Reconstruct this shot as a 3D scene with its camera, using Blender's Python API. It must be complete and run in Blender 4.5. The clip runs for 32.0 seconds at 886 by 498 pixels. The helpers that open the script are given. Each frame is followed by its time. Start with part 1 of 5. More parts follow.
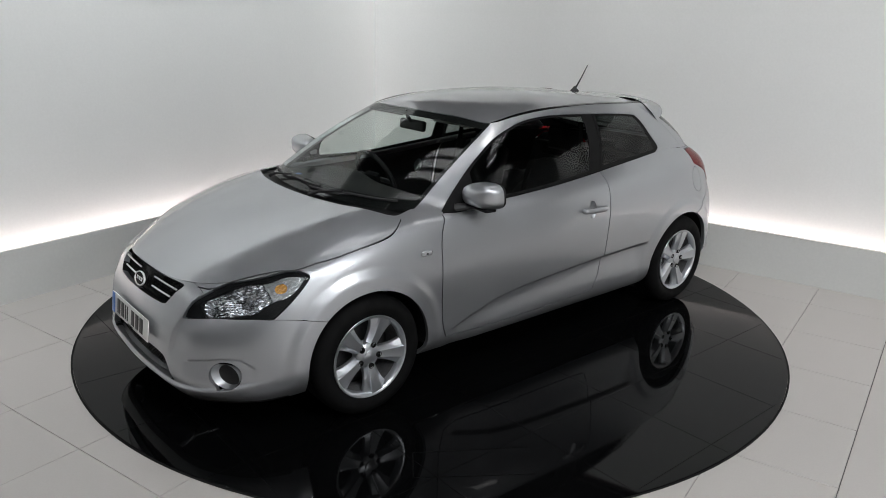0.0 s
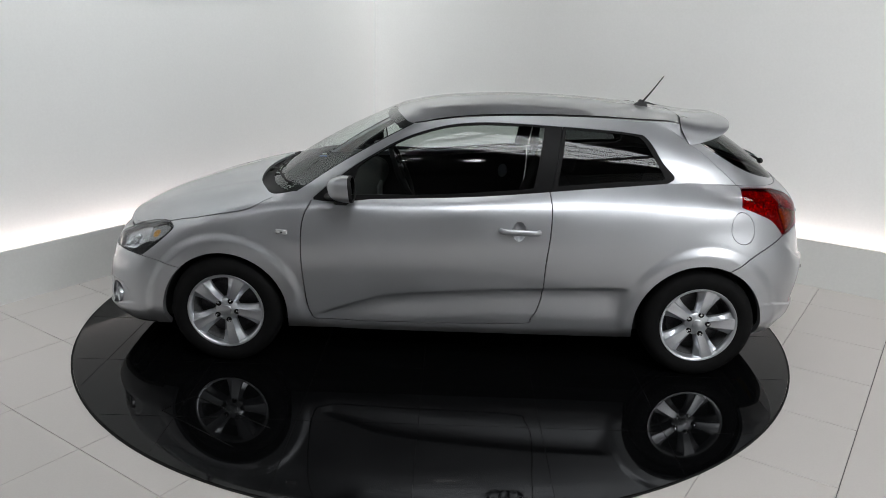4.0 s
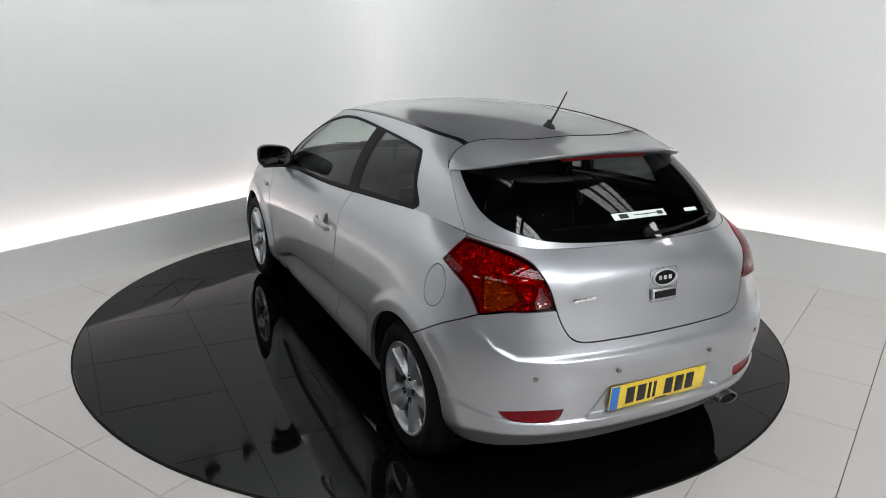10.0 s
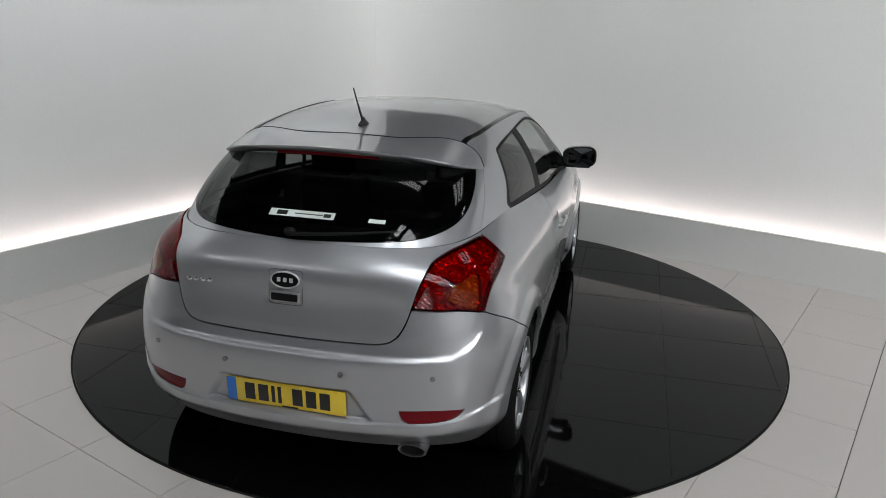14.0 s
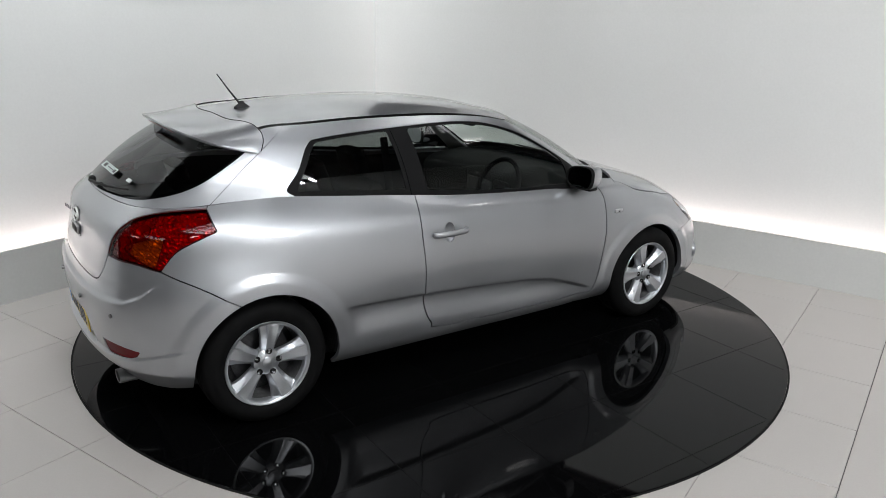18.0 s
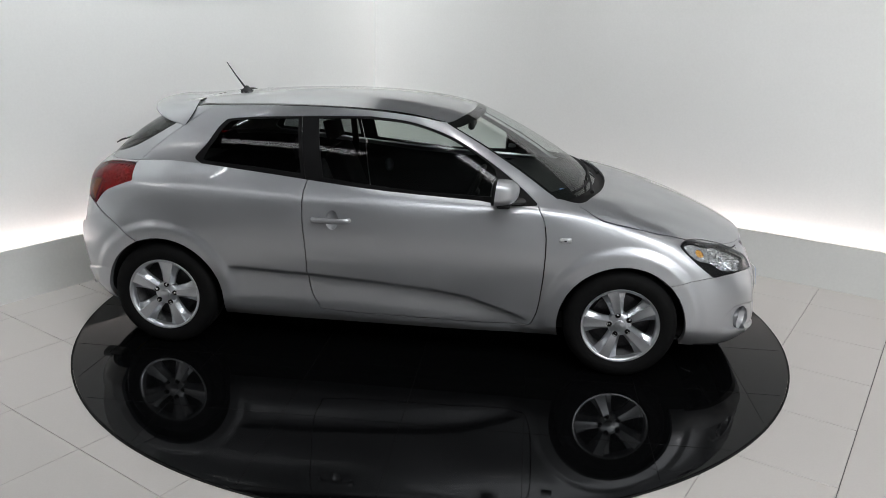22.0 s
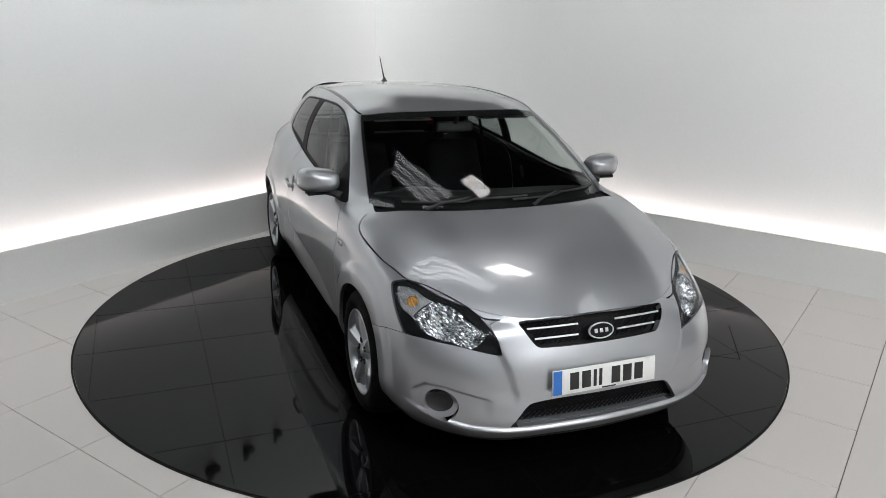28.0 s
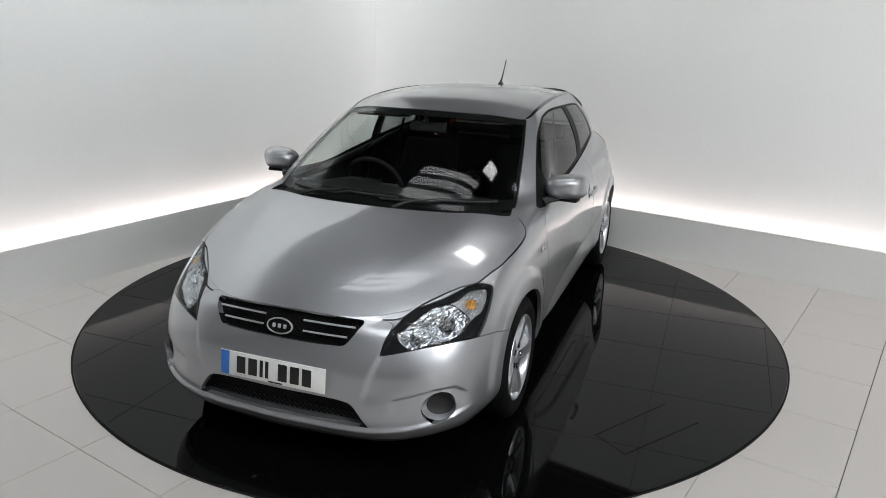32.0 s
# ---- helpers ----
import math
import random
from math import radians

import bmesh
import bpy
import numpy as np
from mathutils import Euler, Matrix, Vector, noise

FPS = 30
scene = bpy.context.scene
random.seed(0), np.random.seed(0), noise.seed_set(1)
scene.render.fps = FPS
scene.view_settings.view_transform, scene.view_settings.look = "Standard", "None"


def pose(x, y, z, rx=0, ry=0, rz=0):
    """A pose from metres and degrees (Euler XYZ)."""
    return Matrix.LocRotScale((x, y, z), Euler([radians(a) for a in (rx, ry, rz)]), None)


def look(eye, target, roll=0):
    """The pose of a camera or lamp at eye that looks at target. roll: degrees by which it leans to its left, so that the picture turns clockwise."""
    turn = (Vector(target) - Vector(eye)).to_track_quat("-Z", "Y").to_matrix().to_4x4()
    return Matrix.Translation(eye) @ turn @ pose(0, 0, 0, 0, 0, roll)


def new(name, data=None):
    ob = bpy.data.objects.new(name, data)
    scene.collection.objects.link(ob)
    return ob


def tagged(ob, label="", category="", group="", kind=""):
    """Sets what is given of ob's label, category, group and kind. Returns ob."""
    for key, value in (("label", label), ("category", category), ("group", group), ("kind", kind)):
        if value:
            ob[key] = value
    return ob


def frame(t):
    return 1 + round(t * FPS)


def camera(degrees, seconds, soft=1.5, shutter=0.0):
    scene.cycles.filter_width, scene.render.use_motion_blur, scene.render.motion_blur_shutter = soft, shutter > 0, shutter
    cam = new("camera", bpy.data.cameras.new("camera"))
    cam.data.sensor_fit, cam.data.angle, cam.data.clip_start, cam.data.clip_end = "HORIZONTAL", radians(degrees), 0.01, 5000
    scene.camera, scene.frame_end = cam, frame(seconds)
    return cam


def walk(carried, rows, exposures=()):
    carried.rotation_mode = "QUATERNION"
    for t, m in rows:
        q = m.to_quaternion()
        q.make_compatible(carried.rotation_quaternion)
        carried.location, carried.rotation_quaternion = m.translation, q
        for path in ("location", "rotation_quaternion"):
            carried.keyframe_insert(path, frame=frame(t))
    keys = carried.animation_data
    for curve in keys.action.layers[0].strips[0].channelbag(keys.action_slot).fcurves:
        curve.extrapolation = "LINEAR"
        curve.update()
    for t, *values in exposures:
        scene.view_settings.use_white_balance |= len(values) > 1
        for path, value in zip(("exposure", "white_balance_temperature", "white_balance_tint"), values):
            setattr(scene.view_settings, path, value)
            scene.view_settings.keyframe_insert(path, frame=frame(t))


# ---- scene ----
# ---- camera: it stands still ----
cam = camera(60.96, 32.0, soft=0.85)
EYE = (0.0, -4.822, 1.936)
AIM = (EYE[0] + math.sin(radians(0.646)) * math.cos(radians(17.28)),
       EYE[1] + math.cos(radians(0.646)) * math.cos(radians(17.28)),
       EYE[2] - math.sin(radians(17.28)))
STOPS = [(0, 1.76), (3, 1.8), (6, 2.05), (9, 2.04), (11, 1.98), (13, 1.7), (14, 1.62), (15.5, 1.8), (18, 1.95), (21, 1.93), (24, 2.09), (28, 1.98), (30, 1.94), (32, 1.95)]
walk(cam, [(0.0, look(EYE, AIM, 1.52)), (32.0, look(EYE, AIM, 1.52))], exposures=STOPS)

# heading of the turntable in degrees, every two seconds
TURN = [219.98, 199.11, 178.79, 158.49, 137.91, 117.15, 96.32, 75.52,
        54.78, 34.16, 13.64, -6.78, -27.18, -47.73, -68.57, -89.61, -110.64]
OFF = (-0.179, 0.035)      # the car's middle on the turntable

# ---- world and lights ----
world = bpy.data.worlds.new("world")
scene.world = world
world.use_nodes = True
world.node_tree.nodes["Background"].inputs[0].default_value = (0.6, 0.65, 0.7, 1)
world.node_tree.nodes["Background"].inputs[1].default_value = 0.02

ROOM = -34.9               # the room's turn against the world, degrees
RC, RS = math.cos(radians(ROOM)), math.sin(radians(ROOM))


def room(u, v, z=0.0):
    """A place in the room's own axes: u along the right wall, v towards it."""
    return Vector((RC * u - RS * v, RS * u + RC * v, z))


def area(name, at, aim, sx, sy, power, colour=(1, 1, 1)):
    data = bpy.data.lights.new(name, "AREA")
    data.shape, data.size, data.size_y, data.energy, data.color = "RECTANGLE", sx, sy, power, colour
    ob = new(name, data)
    ob.matrix_world = look(at, aim)
    return ob


COVE = 0.72                 # watts per metre behind the plinths
LAMPS = [(0.8, 0.15, 3.05, .36, .26, 0.2), (4.1, 1.7, 4.5, .60, .45, 0.3), (3.0, -4.4, 4.5, .40, .30, 0.8)]   # u, v, z, size, watts
# the second batten tray is added fill from the left, no lamp known there
BATTENS = [(7.5, -2.4, 4.0, 60), (-3.5, -8.0, 5.3, 4)]   # u, v, z, watts

# ---- materials ----
def material(name, colour, rough=0.5, metal=0.0, coat=0.0, grain=0.0, grain_size=40.0, bump=0.0,
             stain=0.0, stain_size=3.0, emit=0.0, alpha=1.0, spec=0.5):
    """A principled material with fine grain, large stains and a little relief."""
    m = bpy.data.materials.new(name)
    m.use_nodes = True
    nt = m.node_tree
    b = nt.nodes["Principled BSDF"]
    b.inputs["Base Color"].default_value = (*colour, 1)
    b.inputs["Roughness"].default_value = rough
    b.inputs["Metallic"].default_value = metal
    b.inputs["Coat Weight"].default_value = coat
    b.inputs["Coat Roughness"].default_value = 0.03
    b.inputs["Specular IOR Level"].default_value = spec
    if emit:
        b.inputs["Emission Color"].default_value = (*colour, 1)
        b.inputs["Emission Strength"].default_value = emit
    if grain or stain or bump:
        tc = nt.nodes.new("ShaderNodeTexCoord")
        n1 = nt.nodes.new("ShaderNodeTexNoise")
        n1.inputs["Scale"].default_value = grain_size
        n1.inputs["Detail"].default_value = 4
        n2 = nt.nodes.new("ShaderNodeTexNoise")
        n2.inputs["Scale"].default_value = stain_size
        n2.inputs["Detail"].default_value = 3
        for n in (n1, n2):
            nt.links.new(tc.outputs["Object"], n.inputs["Vector"])
        col = None
        for n, amount in ((n1, grain), (n2, stain)):
            if not amount:
                continue
            ramp = nt.nodes.new("ShaderNodeMapRange")
            ramp.inputs[1].default_value, ramp.inputs[2].default_value = 0.3, 0.7
            ramp.inputs[3].default_value, ramp.inputs[4].default_value = 1 - amount, 1 + amount
            nt.links.new(n.outputs["Fac"], ramp.inputs[0])
            mul = nt.nodes.new("ShaderNodeVectorMath")
            mul.operation = "MULTIPLY"
            if col is None:
                mul.inputs[0].default_value = colour
            else:
                nt.links.new(col, mul.inputs[0])
            nt.links.new(ramp.outputs[0], mul.inputs[1])
            col = mul.outputs[0]
        if col is not None:
            nt.links.new(col, b.inputs["Base Color"])
        if stain:
            rr = nt.nodes.new("ShaderNodeMapRange")
            rr.inputs[1].default_value, rr.inputs[2].default_value = 0.3, 0.7
            rr.inputs[3].default_value, rr.inputs[4].default_value = max(rough * 0.85, 0), min(rough * 1.2, 1)
            nt.links.new(n2.outputs["Fac"], rr.inputs[0])
            nt.links.new(rr.outputs[0], b.inputs["Roughness"])
        if bump:
            bp = nt.nodes.new("ShaderNodeBump")
            bp.inputs["Strength"].default_value = bump
            bp.inputs["Distance"].default_value = 0.002
            nt.links.new(n1.outputs["Fac"], bp.inputs["Height"])
            nt.links.new(bp.outputs[0], b.inputs["Normal"])
    return m


def glass(name, tint, rough=0.0, ior=1.5):
    """Thin clear pane: see-through tint with a mirror gloss by Fresnel."""
    m = bpy.data.materials.new(name)
    m.use_nodes = True
    nt = m.node_tree
    for n in list(nt.nodes):
        if n.type != "OUTPUT_MATERIAL":
            nt.nodes.remove(n)
    out = [n for n in nt.nodes if n.type == "OUTPUT_MATERIAL"][0]
    tr = nt.nodes.new("ShaderNodeBsdfTransparent")
    tr.inputs[0].default_value = (*tint, 1)
    gl = nt.nodes.new("ShaderNodeBsdfGlossy")
    gl.inputs["Roughness"].default_value = rough
    lw = nt.nodes.new("ShaderNodeLayerWeight")
    lw.inputs[0].default_value = 0.5
    pw = nt.nodes.new("ShaderNodeMath")
    pw.operation = "POWER"
    pw.inputs[1].default_value = 5.0
    fr = nt.nodes.new("ShaderNodeMath")
    fr.operation = "MULTIPLY_ADD"
    f0 = ((ior - 1) / (ior + 1)) ** 2
    fr.inputs[1].default_value, fr.inputs[2].default_value = 1 - f0, f0
    nt.links.new(lw.outputs["Facing"], pw.inputs[0])
    nt.links.new(pw.outputs[0], fr.inputs[0])
    mix = nt.nodes.new("ShaderNodeMixShader")
    nt.links.new(fr.outputs[0], mix.inputs[0])
    nt.links.new(tr.outputs[0], mix.inputs[1])
    nt.links.new(gl.outputs[0], mix.inputs[2])
    nt.links.new(mix.outputs[0], out.inputs[0])
    return m


WALL = material("white_wall_paint", (0.80, 0.81, 0.80), 0.55, grain=0.015, grain_size=60, stain=0.02, stain_size=0.7, bump=0.03)
PLINTH = material("plinth_panel", (0.66, 0.665, 0.65), 0.38, grain=0.02, grain_size=50, stain=0.015, stain_size=1.5)
TILE = material("floor_tile", (0.475, 0.45, 0.43), 0.3, grain=0.02, grain_size=120)
GROUT = material("floor_grout", (0.17, 0.165, 0.16), 0.8, grain=0.1)
BLACKGLASS = material("black_gloss", (0.002, 0.0021, 0.0023), 0.04, grain=0.1, stain=0.15, stain_size=4, spec=0.14)
DARKFIT = material("dark_fitting", (0.03, 0.03, 0.032), 0.5, grain=0.1)
RIMBLACK = material("rim_black", (0.008, 0.008, 0.008), 0.75, grain=0.1, spec=0.15)
JOINT = material("joint_black", (0.002, 0.002, 0.002), 0.8, grain=0.1, spec=0.1)
CEIL = material("ceiling_dark", (0.10, 0.10, 0.105), 0.8, grain=0.05, stain=0.05)
HALL = material("hall_wall", (0.07, 0.07, 0.072), 0.8, grain=0.05, stain=0.1)
PAINT = material("silver_paint", (0.425, 0.438, 0.458), 0.37, metal=0.78, coat=1.0, grain=0.05, grain_size=1400, stain=0.01, stain_size=3)
BLACKTRIM = material("black_trim", (0.006, 0.006, 0.0065), 0.5, grain=0.1, grain_size=200, spec=0.12)
STRIP = material("gloss_strip", (0.006, 0.006, 0.0065), 0.14, grain=0.1, grain_size=200)
BLACKMATT = material("black_plastic", (0.018, 0.018, 0.019), 0.6, grain=0.2, grain_size=300, bump=0.2)
TYRE = material("tyre_rubber", (0.004, 0.004, 0.0042), 0.75, grain=0.15, grain_size=150, bump=0.15, stain=0.2, stain_size=12, spec=0.14)
ALLOY = material("alloy", (0.58, 0.60, 0.63), 0.33, metal=0.85, coat=0.4, grain=0.03, grain_size=400)
DARKMETAL = material("dark_metal", (0.10, 0.10, 0.105), 0.5, metal=0.8, grain=0.2, grain_size=80)
CHROME = material("chrome", (0.82, 0.83, 0.85), 0.07, metal=1.0, grain=0.01)
GLASS = glass("clear_glass", (0.88, 0.93, 0.90))
TINT = glass("side_glass", (0.68, 0.72, 0.70))
PRIVACY = glass("rear_glass", (0.25, 0.27, 0.265))


# ---- mesh helpers ----
def mesh_object(name, verts, faces, mat, parent=None, label="", smooth=False, normals=None):
    me = bpy.data.meshes.new(name)
    me.from_pydata([tuple(v) for v in verts], [], [tuple(int(i) for i in f) for f in faces])
    if smooth:
        me.polygons.foreach_set("use_smooth", [True] * len(me.polygons))
    me.update()
    if normals is not None:
        me.normals_split_custom_set_from_vertices([tuple(n) for n in normals])
    if mat:
        me.materials.append(mat)
    ob = new(name, me)
    if parent:
        ob.parent = parent
    if label:
        tagged(ob, label=label)
    return ob


def part(name, bm, mat, parent, label="", smooth=True, sharp=35):
    """One bmesh as one mesh object under a thing or a part."""
    me = bpy.data.meshes.new(name)
    bmesh.ops.recalc_face_normals(bm, faces=bm.faces)
    for f in bm.faces:
        f.smooth = smooth
    if smooth:
        for e in bm.edges:
            if len(e.link_faces) == 2 and e.calc_face_angle(0) > radians(sharp):
                e.smooth = False
    bm.to_mesh(me)
    bm.free()
    me.materials.append(mat)
    ob = new(name, me)
    if parent:
        ob.parent = parent
    if label:
        tagged(ob, label=label)
    return ob


def box(bm, at, size, bevel=0.0, m=None, seg=2):
    """A bevelled box added to bm."""
    r = bmesh.ops.create_cube(bm, size=1.0)
    vs = r["verts"]
    for v in vs:
        v.co = Vector((v.co.x * size[0], v.co.y * size[1], v.co.z * size[2]))
    if bevel:
        es = list({e for v in vs for e in v.link_edges})
        g = bmesh.ops.bevel(bm, geom=es, offset=bevel, segments=seg, affect="EDGES", profile=0.5)
        vs = list({v for f in g["faces"] for v in f.verts} | {v for v in vs if v.is_valid})
    t = Matrix.Translation(at) @ (m or Matrix())
    bmesh.ops.transform(bm, matrix=t, verts=vs)
    return vs


def lathe(bm, profile, n=64, axis="y", at=(0, 0, 0), closed=False):
    """Turns a profile of (radius, offset) about an axis."""
    rings = []
    for r, h in profile:
        ring = []
        for i in range(n):
            a = 2 * math.pi * i / n
            c, s = r * math.cos(a), r * math.sin(a)
            p = {"y": (c, h, s), "z": (c, s, h), "x": (h, c, s)}[axis]
            ring.append(bm.verts.new((p[0] + at[0], p[1] + at[1], p[2] + at[2])))
        rings.append(ring)
    pairs = list(zip(rings, rings[1:])) + ([(rings[-1], rings[0])] if closed else [])
    for a, b in pairs:
        for i in range(n):
            bm.faces.new((a[i], a[(i + 1) % n], b[(i + 1) % n], b[i]))
    return rings


def tube(bm, path, radius, n=10, cap=True):
    """A round rod along a list of places; radius may be a list."""
    path = [Vector(p) for p in path]
    rings = []
    up = Vector((0, 0, 1))
    for i, p in enumerate(path):
        d = (path[min(i + 1, len(path) - 1)] - path[max(i - 1, 0)]).normalized()
        a = d.cross(up)
        if a.length < 0.05:
            a = d.cross(Vector((1, 0, 0)))
        a.normalize()
        b = d.cross(a)
        r = radius[i] if isinstance(radius, (list, tuple)) else radius
        rings.append([bm.verts.new(p + r * (math.cos(2 * math.pi * k / n) * a + math.sin(2 * math.pi * k / n) * b)) for k in range(n)])
    for a, b in zip(rings, rings[1:]):
        for k in range(n):
            bm.faces.new((a[k], a[(k + 1) % n], b[(k + 1) % n], b[k]))
    if cap:
        bm.faces.new(rings[0])
        bm.faces.new(rings[-1][::-1])
    return rings


def prism(bm, poly, lo, hi, place):
    """A flat outline given as (a, b), made solid from lo to hi; place(a, b, h) gives the point."""
    low = [bm.verts.new(place(a, b, lo)) for a, b in poly]
    top = [bm.verts.new(place(a, b, hi)) for a, b in poly]
    n = len(poly)
    for i in range(n):
        bm.faces.new((low[i], low[(i + 1) % n], top[(i + 1) % n], top[i]))
    bm.faces.new(low[::-1])
    bm.faces.new(top)


# ---- room: a bay of two white partitions inside a larger hall ----
U0, V1 = -2.33, 2.225      # faces of the two plinths
SET = 0.17                 # the partitions stand back behind the plinths
PH = 0.355                 # plinth height
PART_H, LEFT_H = 2.48, 3.5   # heights of the right and the left partition
HU0, HU1, HV0, HV1, HZ = -9.0, 13.0, -13.0, 10.0, 6.2


def slab(name, u0, v0, z0, u1, v1, z1, mat, label, category="", bevel=0.0):
    bm = bmesh.new()
    m = pose(0, 0, 0, 0, 0, ROOM)
    box(bm, room((u0 + u1) / 2, (v0 + v1) / 2, (z0 + z1) / 2), (u1 - u0, v1 - v0, z1 - z0), bevel, m)
    ob = part(name, bm, mat, None, smooth=False)
    return tagged(ob, label=label, category=category or name.split("_")[0], kind="structure")


slab("wall_left", U0 - SET - 0.12, -4.2, -0.3, U0 - SET, V1 + SET + 0.12, LEFT_H, WALL, "smooth white painted partition lit from a floor cove", "wall")
slab("wall_right", U0 - SET, V1 + SET, -0.3, 4.6, V1 + SET + 0.12, PART_H, WALL, "smooth white painted partition washed by cove light", "wall")
slab("plinth_left", U0 - 0.025, -4.2, -0.05, U0, V1 + 0.025, PH, PLINTH, "low grey panel plinth hiding the uplights", "plinth")
slab("plinth_right", U0, V1, -0.05, 4.6, V1 + 0.025, PH, PLINTH, "low grey panel plinth hiding the uplights", "plinth")
slab("wall_south", HU0, HV0 - 0.2, -0.3, HU1, HV0, HZ, HALL, "grey wall of the surrounding hall", "wall")
slab("wall_north", HU0, HV1, -0.3, HU1, HV1 + 0.2, HZ, HALL, "grey wall of the surrounding hall", "wall")
# out of view; white only to throw light back on the car's side
slab("wall_east", HU1, HV0, -0.3, HU1 + 0.2, HV1, HZ, WALL, "unseen end wall of the hall, made white to bounce light", "wall")
slab("wall_west", HU0 - 0.2, HV0, -0.3, HU0, HV1, HZ, HALL, "grey wall of the surrounding hall", "wall")
slab("ceiling", HU0 - 0.2, HV0 - 0.2, HZ, HU1 + 0.2, HV1 + 0.2, HZ + 0.1, CEIL, "dark grey sheeted hall roof seen from below", "ceiling")
floor = slab("floor", HU0 - 0.2, HV0 - 0.2, -0.30, HU1 + 0.2, HV1 + 0.2, -0.012, GROUT, "pale grey glazed floor tiles with thin joints", "floor")

# tiles
TU, TV, OU, OV = 0.593, 0.598, 0.30, 0.0
GAP = 0.003


def tile_mesh(w, d):
    bm = bmesh.new()
    box(bm, (0, 0, 0), (w, d, 0.02), 0.0015, seg=1)
    me = bpy.data.meshes.new("tile")
    bm.to_mesh(me)
    bm.free()
    me.materials.append(TILE)
    return me


EDGE_U = 2.61              # here the tiles end at a dark joint beside a plain slab
TILE_ME = tile_mesh(TU - GAP, TV - GAP)
LAST_W = EDGE_U - 0.001 - (OU + TU * 3)
LAST_ME = tile_mesh(LAST_W - GAP, TV - GAP)
iu0, iu1 = math.ceil((U0 - OU) / TU), math.floor((9.0 - OU) / TU)
iv0, iv1 = math.ceil((-9.0 - OV) / TV), math.floor((V1 - OV) / TV)
rest = bmesh.new()
for i in range(iu0 - 1, iu1):
    for j in range(iv0, iv1 + 1):
        u, v = OU + TU * (i + 0.5), OV + TV * (j + 0.5)
        if i > 3:
            continue
        if i == 3:
            u = OU + TU * 3 + LAST_W / 2
        p = room(u, v, -0.016)
        r = math.hypot(p.x, p.y)
        if r < 1.7:
            continue
        if r < 5.0 and p.y > -4.3 and v > -4.5:
            t = new("tile", LAST_ME if i == 3 else TILE_ME)
            t.parent = floor
            t.matrix_world = Matrix.Translation(p) @ pose(0, 0, 0, 0, 0, ROOM)
        elif v > -4.5:
            box(rest, p, ((LAST_W if i == 3 else TU) - GAP, TV - GAP, 0.02), 0, pose(0, 0, 0, 0, 0, ROOM))
far_tiles = part("far_tiles", rest, TILE, floor, smooth=False)
tagged(far_tiles, kind="stuff")

# both slabs run on out of view, added to bounce light up to the car
slab("floor_border", EDGE_U + 0.002, HV0, -0.02, HU1, V1 - 0.003, -0.003, TILE, "plain pale floor slab beyond the tiles", "floor", 0.0015)
slab("floor_apron", HU0, HV0, -0.02, EDGE_U - 0.002, -4.79, -0.006, TILE, "unseen pale floor behind the tiled bay, added to bounce light", "floor", 0.0015)

# cove lights behind the plinths
for name, a, b in (("cove_strip_left", (U0 - SET + 0.08, -2.6), (U0 - SET + 0.08, 1.7)),
                   ("cove_strip_right", (-1.0, V1 + SET - 0.08), (4.5, V1 + SET - 0.08))):
    pa, pb = room(*a, 0.17), room(*b, 0.17)
    mid, ln = (pa + pb) / 2, (pb - pa).length
    d = (pb - pa).normalized()
    light = area(name, (0, 0, 0), (0, 0, 1), ln, 0.05, COVE * ln, (1.0, 0.85, 0.835))
    z = Vector((0, 0, -1))
    light.matrix_world = Matrix.Translation(mid) @ Matrix((d, z.cross(d), z)).transposed().to_4x4()

# long shaded lamps, added out of view to light the partitions from above
def wall_fill(u0, v0, u1, v1, z, to, per_metre, tint, wide):
    pa, pb = room(u0, v0, z), room(u1, v1, z)
    mid, ln, d = (pa + pb) / 2, (pb - pa).length, (pb - pa).normalized()
    back = -(room(*to) * 0.86 + Vector((0, 0, -0.51))).normalized()
    side = back.cross(d)
    turn = Matrix((d, side, back)).transposed().to_4x4()
    bm = bmesh.new()
    box(bm, (0, 0, .05), (ln + .04, wide + .06, .03), .006)
    for q in (1, -1):
        box(bm, (0, q * (wide / 2 + .035), .02), (ln + .04, .012, .10), .003)
    ob = part("wall_fill", bm, DARKFIT, None)
    ob.matrix_world = Matrix.Translation(mid) @ turn
    tagged(ob, label="long dark shaded lamp, unseen and added to light the partition", category="lamp", group="wall washers")
    light = area("wall_fill_light", (0, 0, 0), (0, 0, 1), ln, wide, per_metre * ln, tint)
    light.matrix_world = Matrix.Translation(mid + back * .02) @ turn


# hanging panel lights, rooflights and steel of the hall
PANEL = material("light_panel", (1.0, 0.98, 0.96), 0.5, emit=2.6, grain=0.001)
SKY = material("rooflight_sheet", (0.82, 0.83, 0.85), 0.6, emit=1.0, grain=0.25, grain_size=6, stain=0.25, stain_size=1.5)
# stronger glow for the added roof strips that light the car's near side
SKY_FILL = material("fill_light_sheet", (0.82, 0.845, 0.865), 0.6, emit=2.5, grain=0.1, grain_size=6, stain=0.1, stain_size=1.5)
RED = material("red_steel", (0.03, 0.014, 0.013), 0.55, grain=0.1, stain=0.2, stain_size=3)


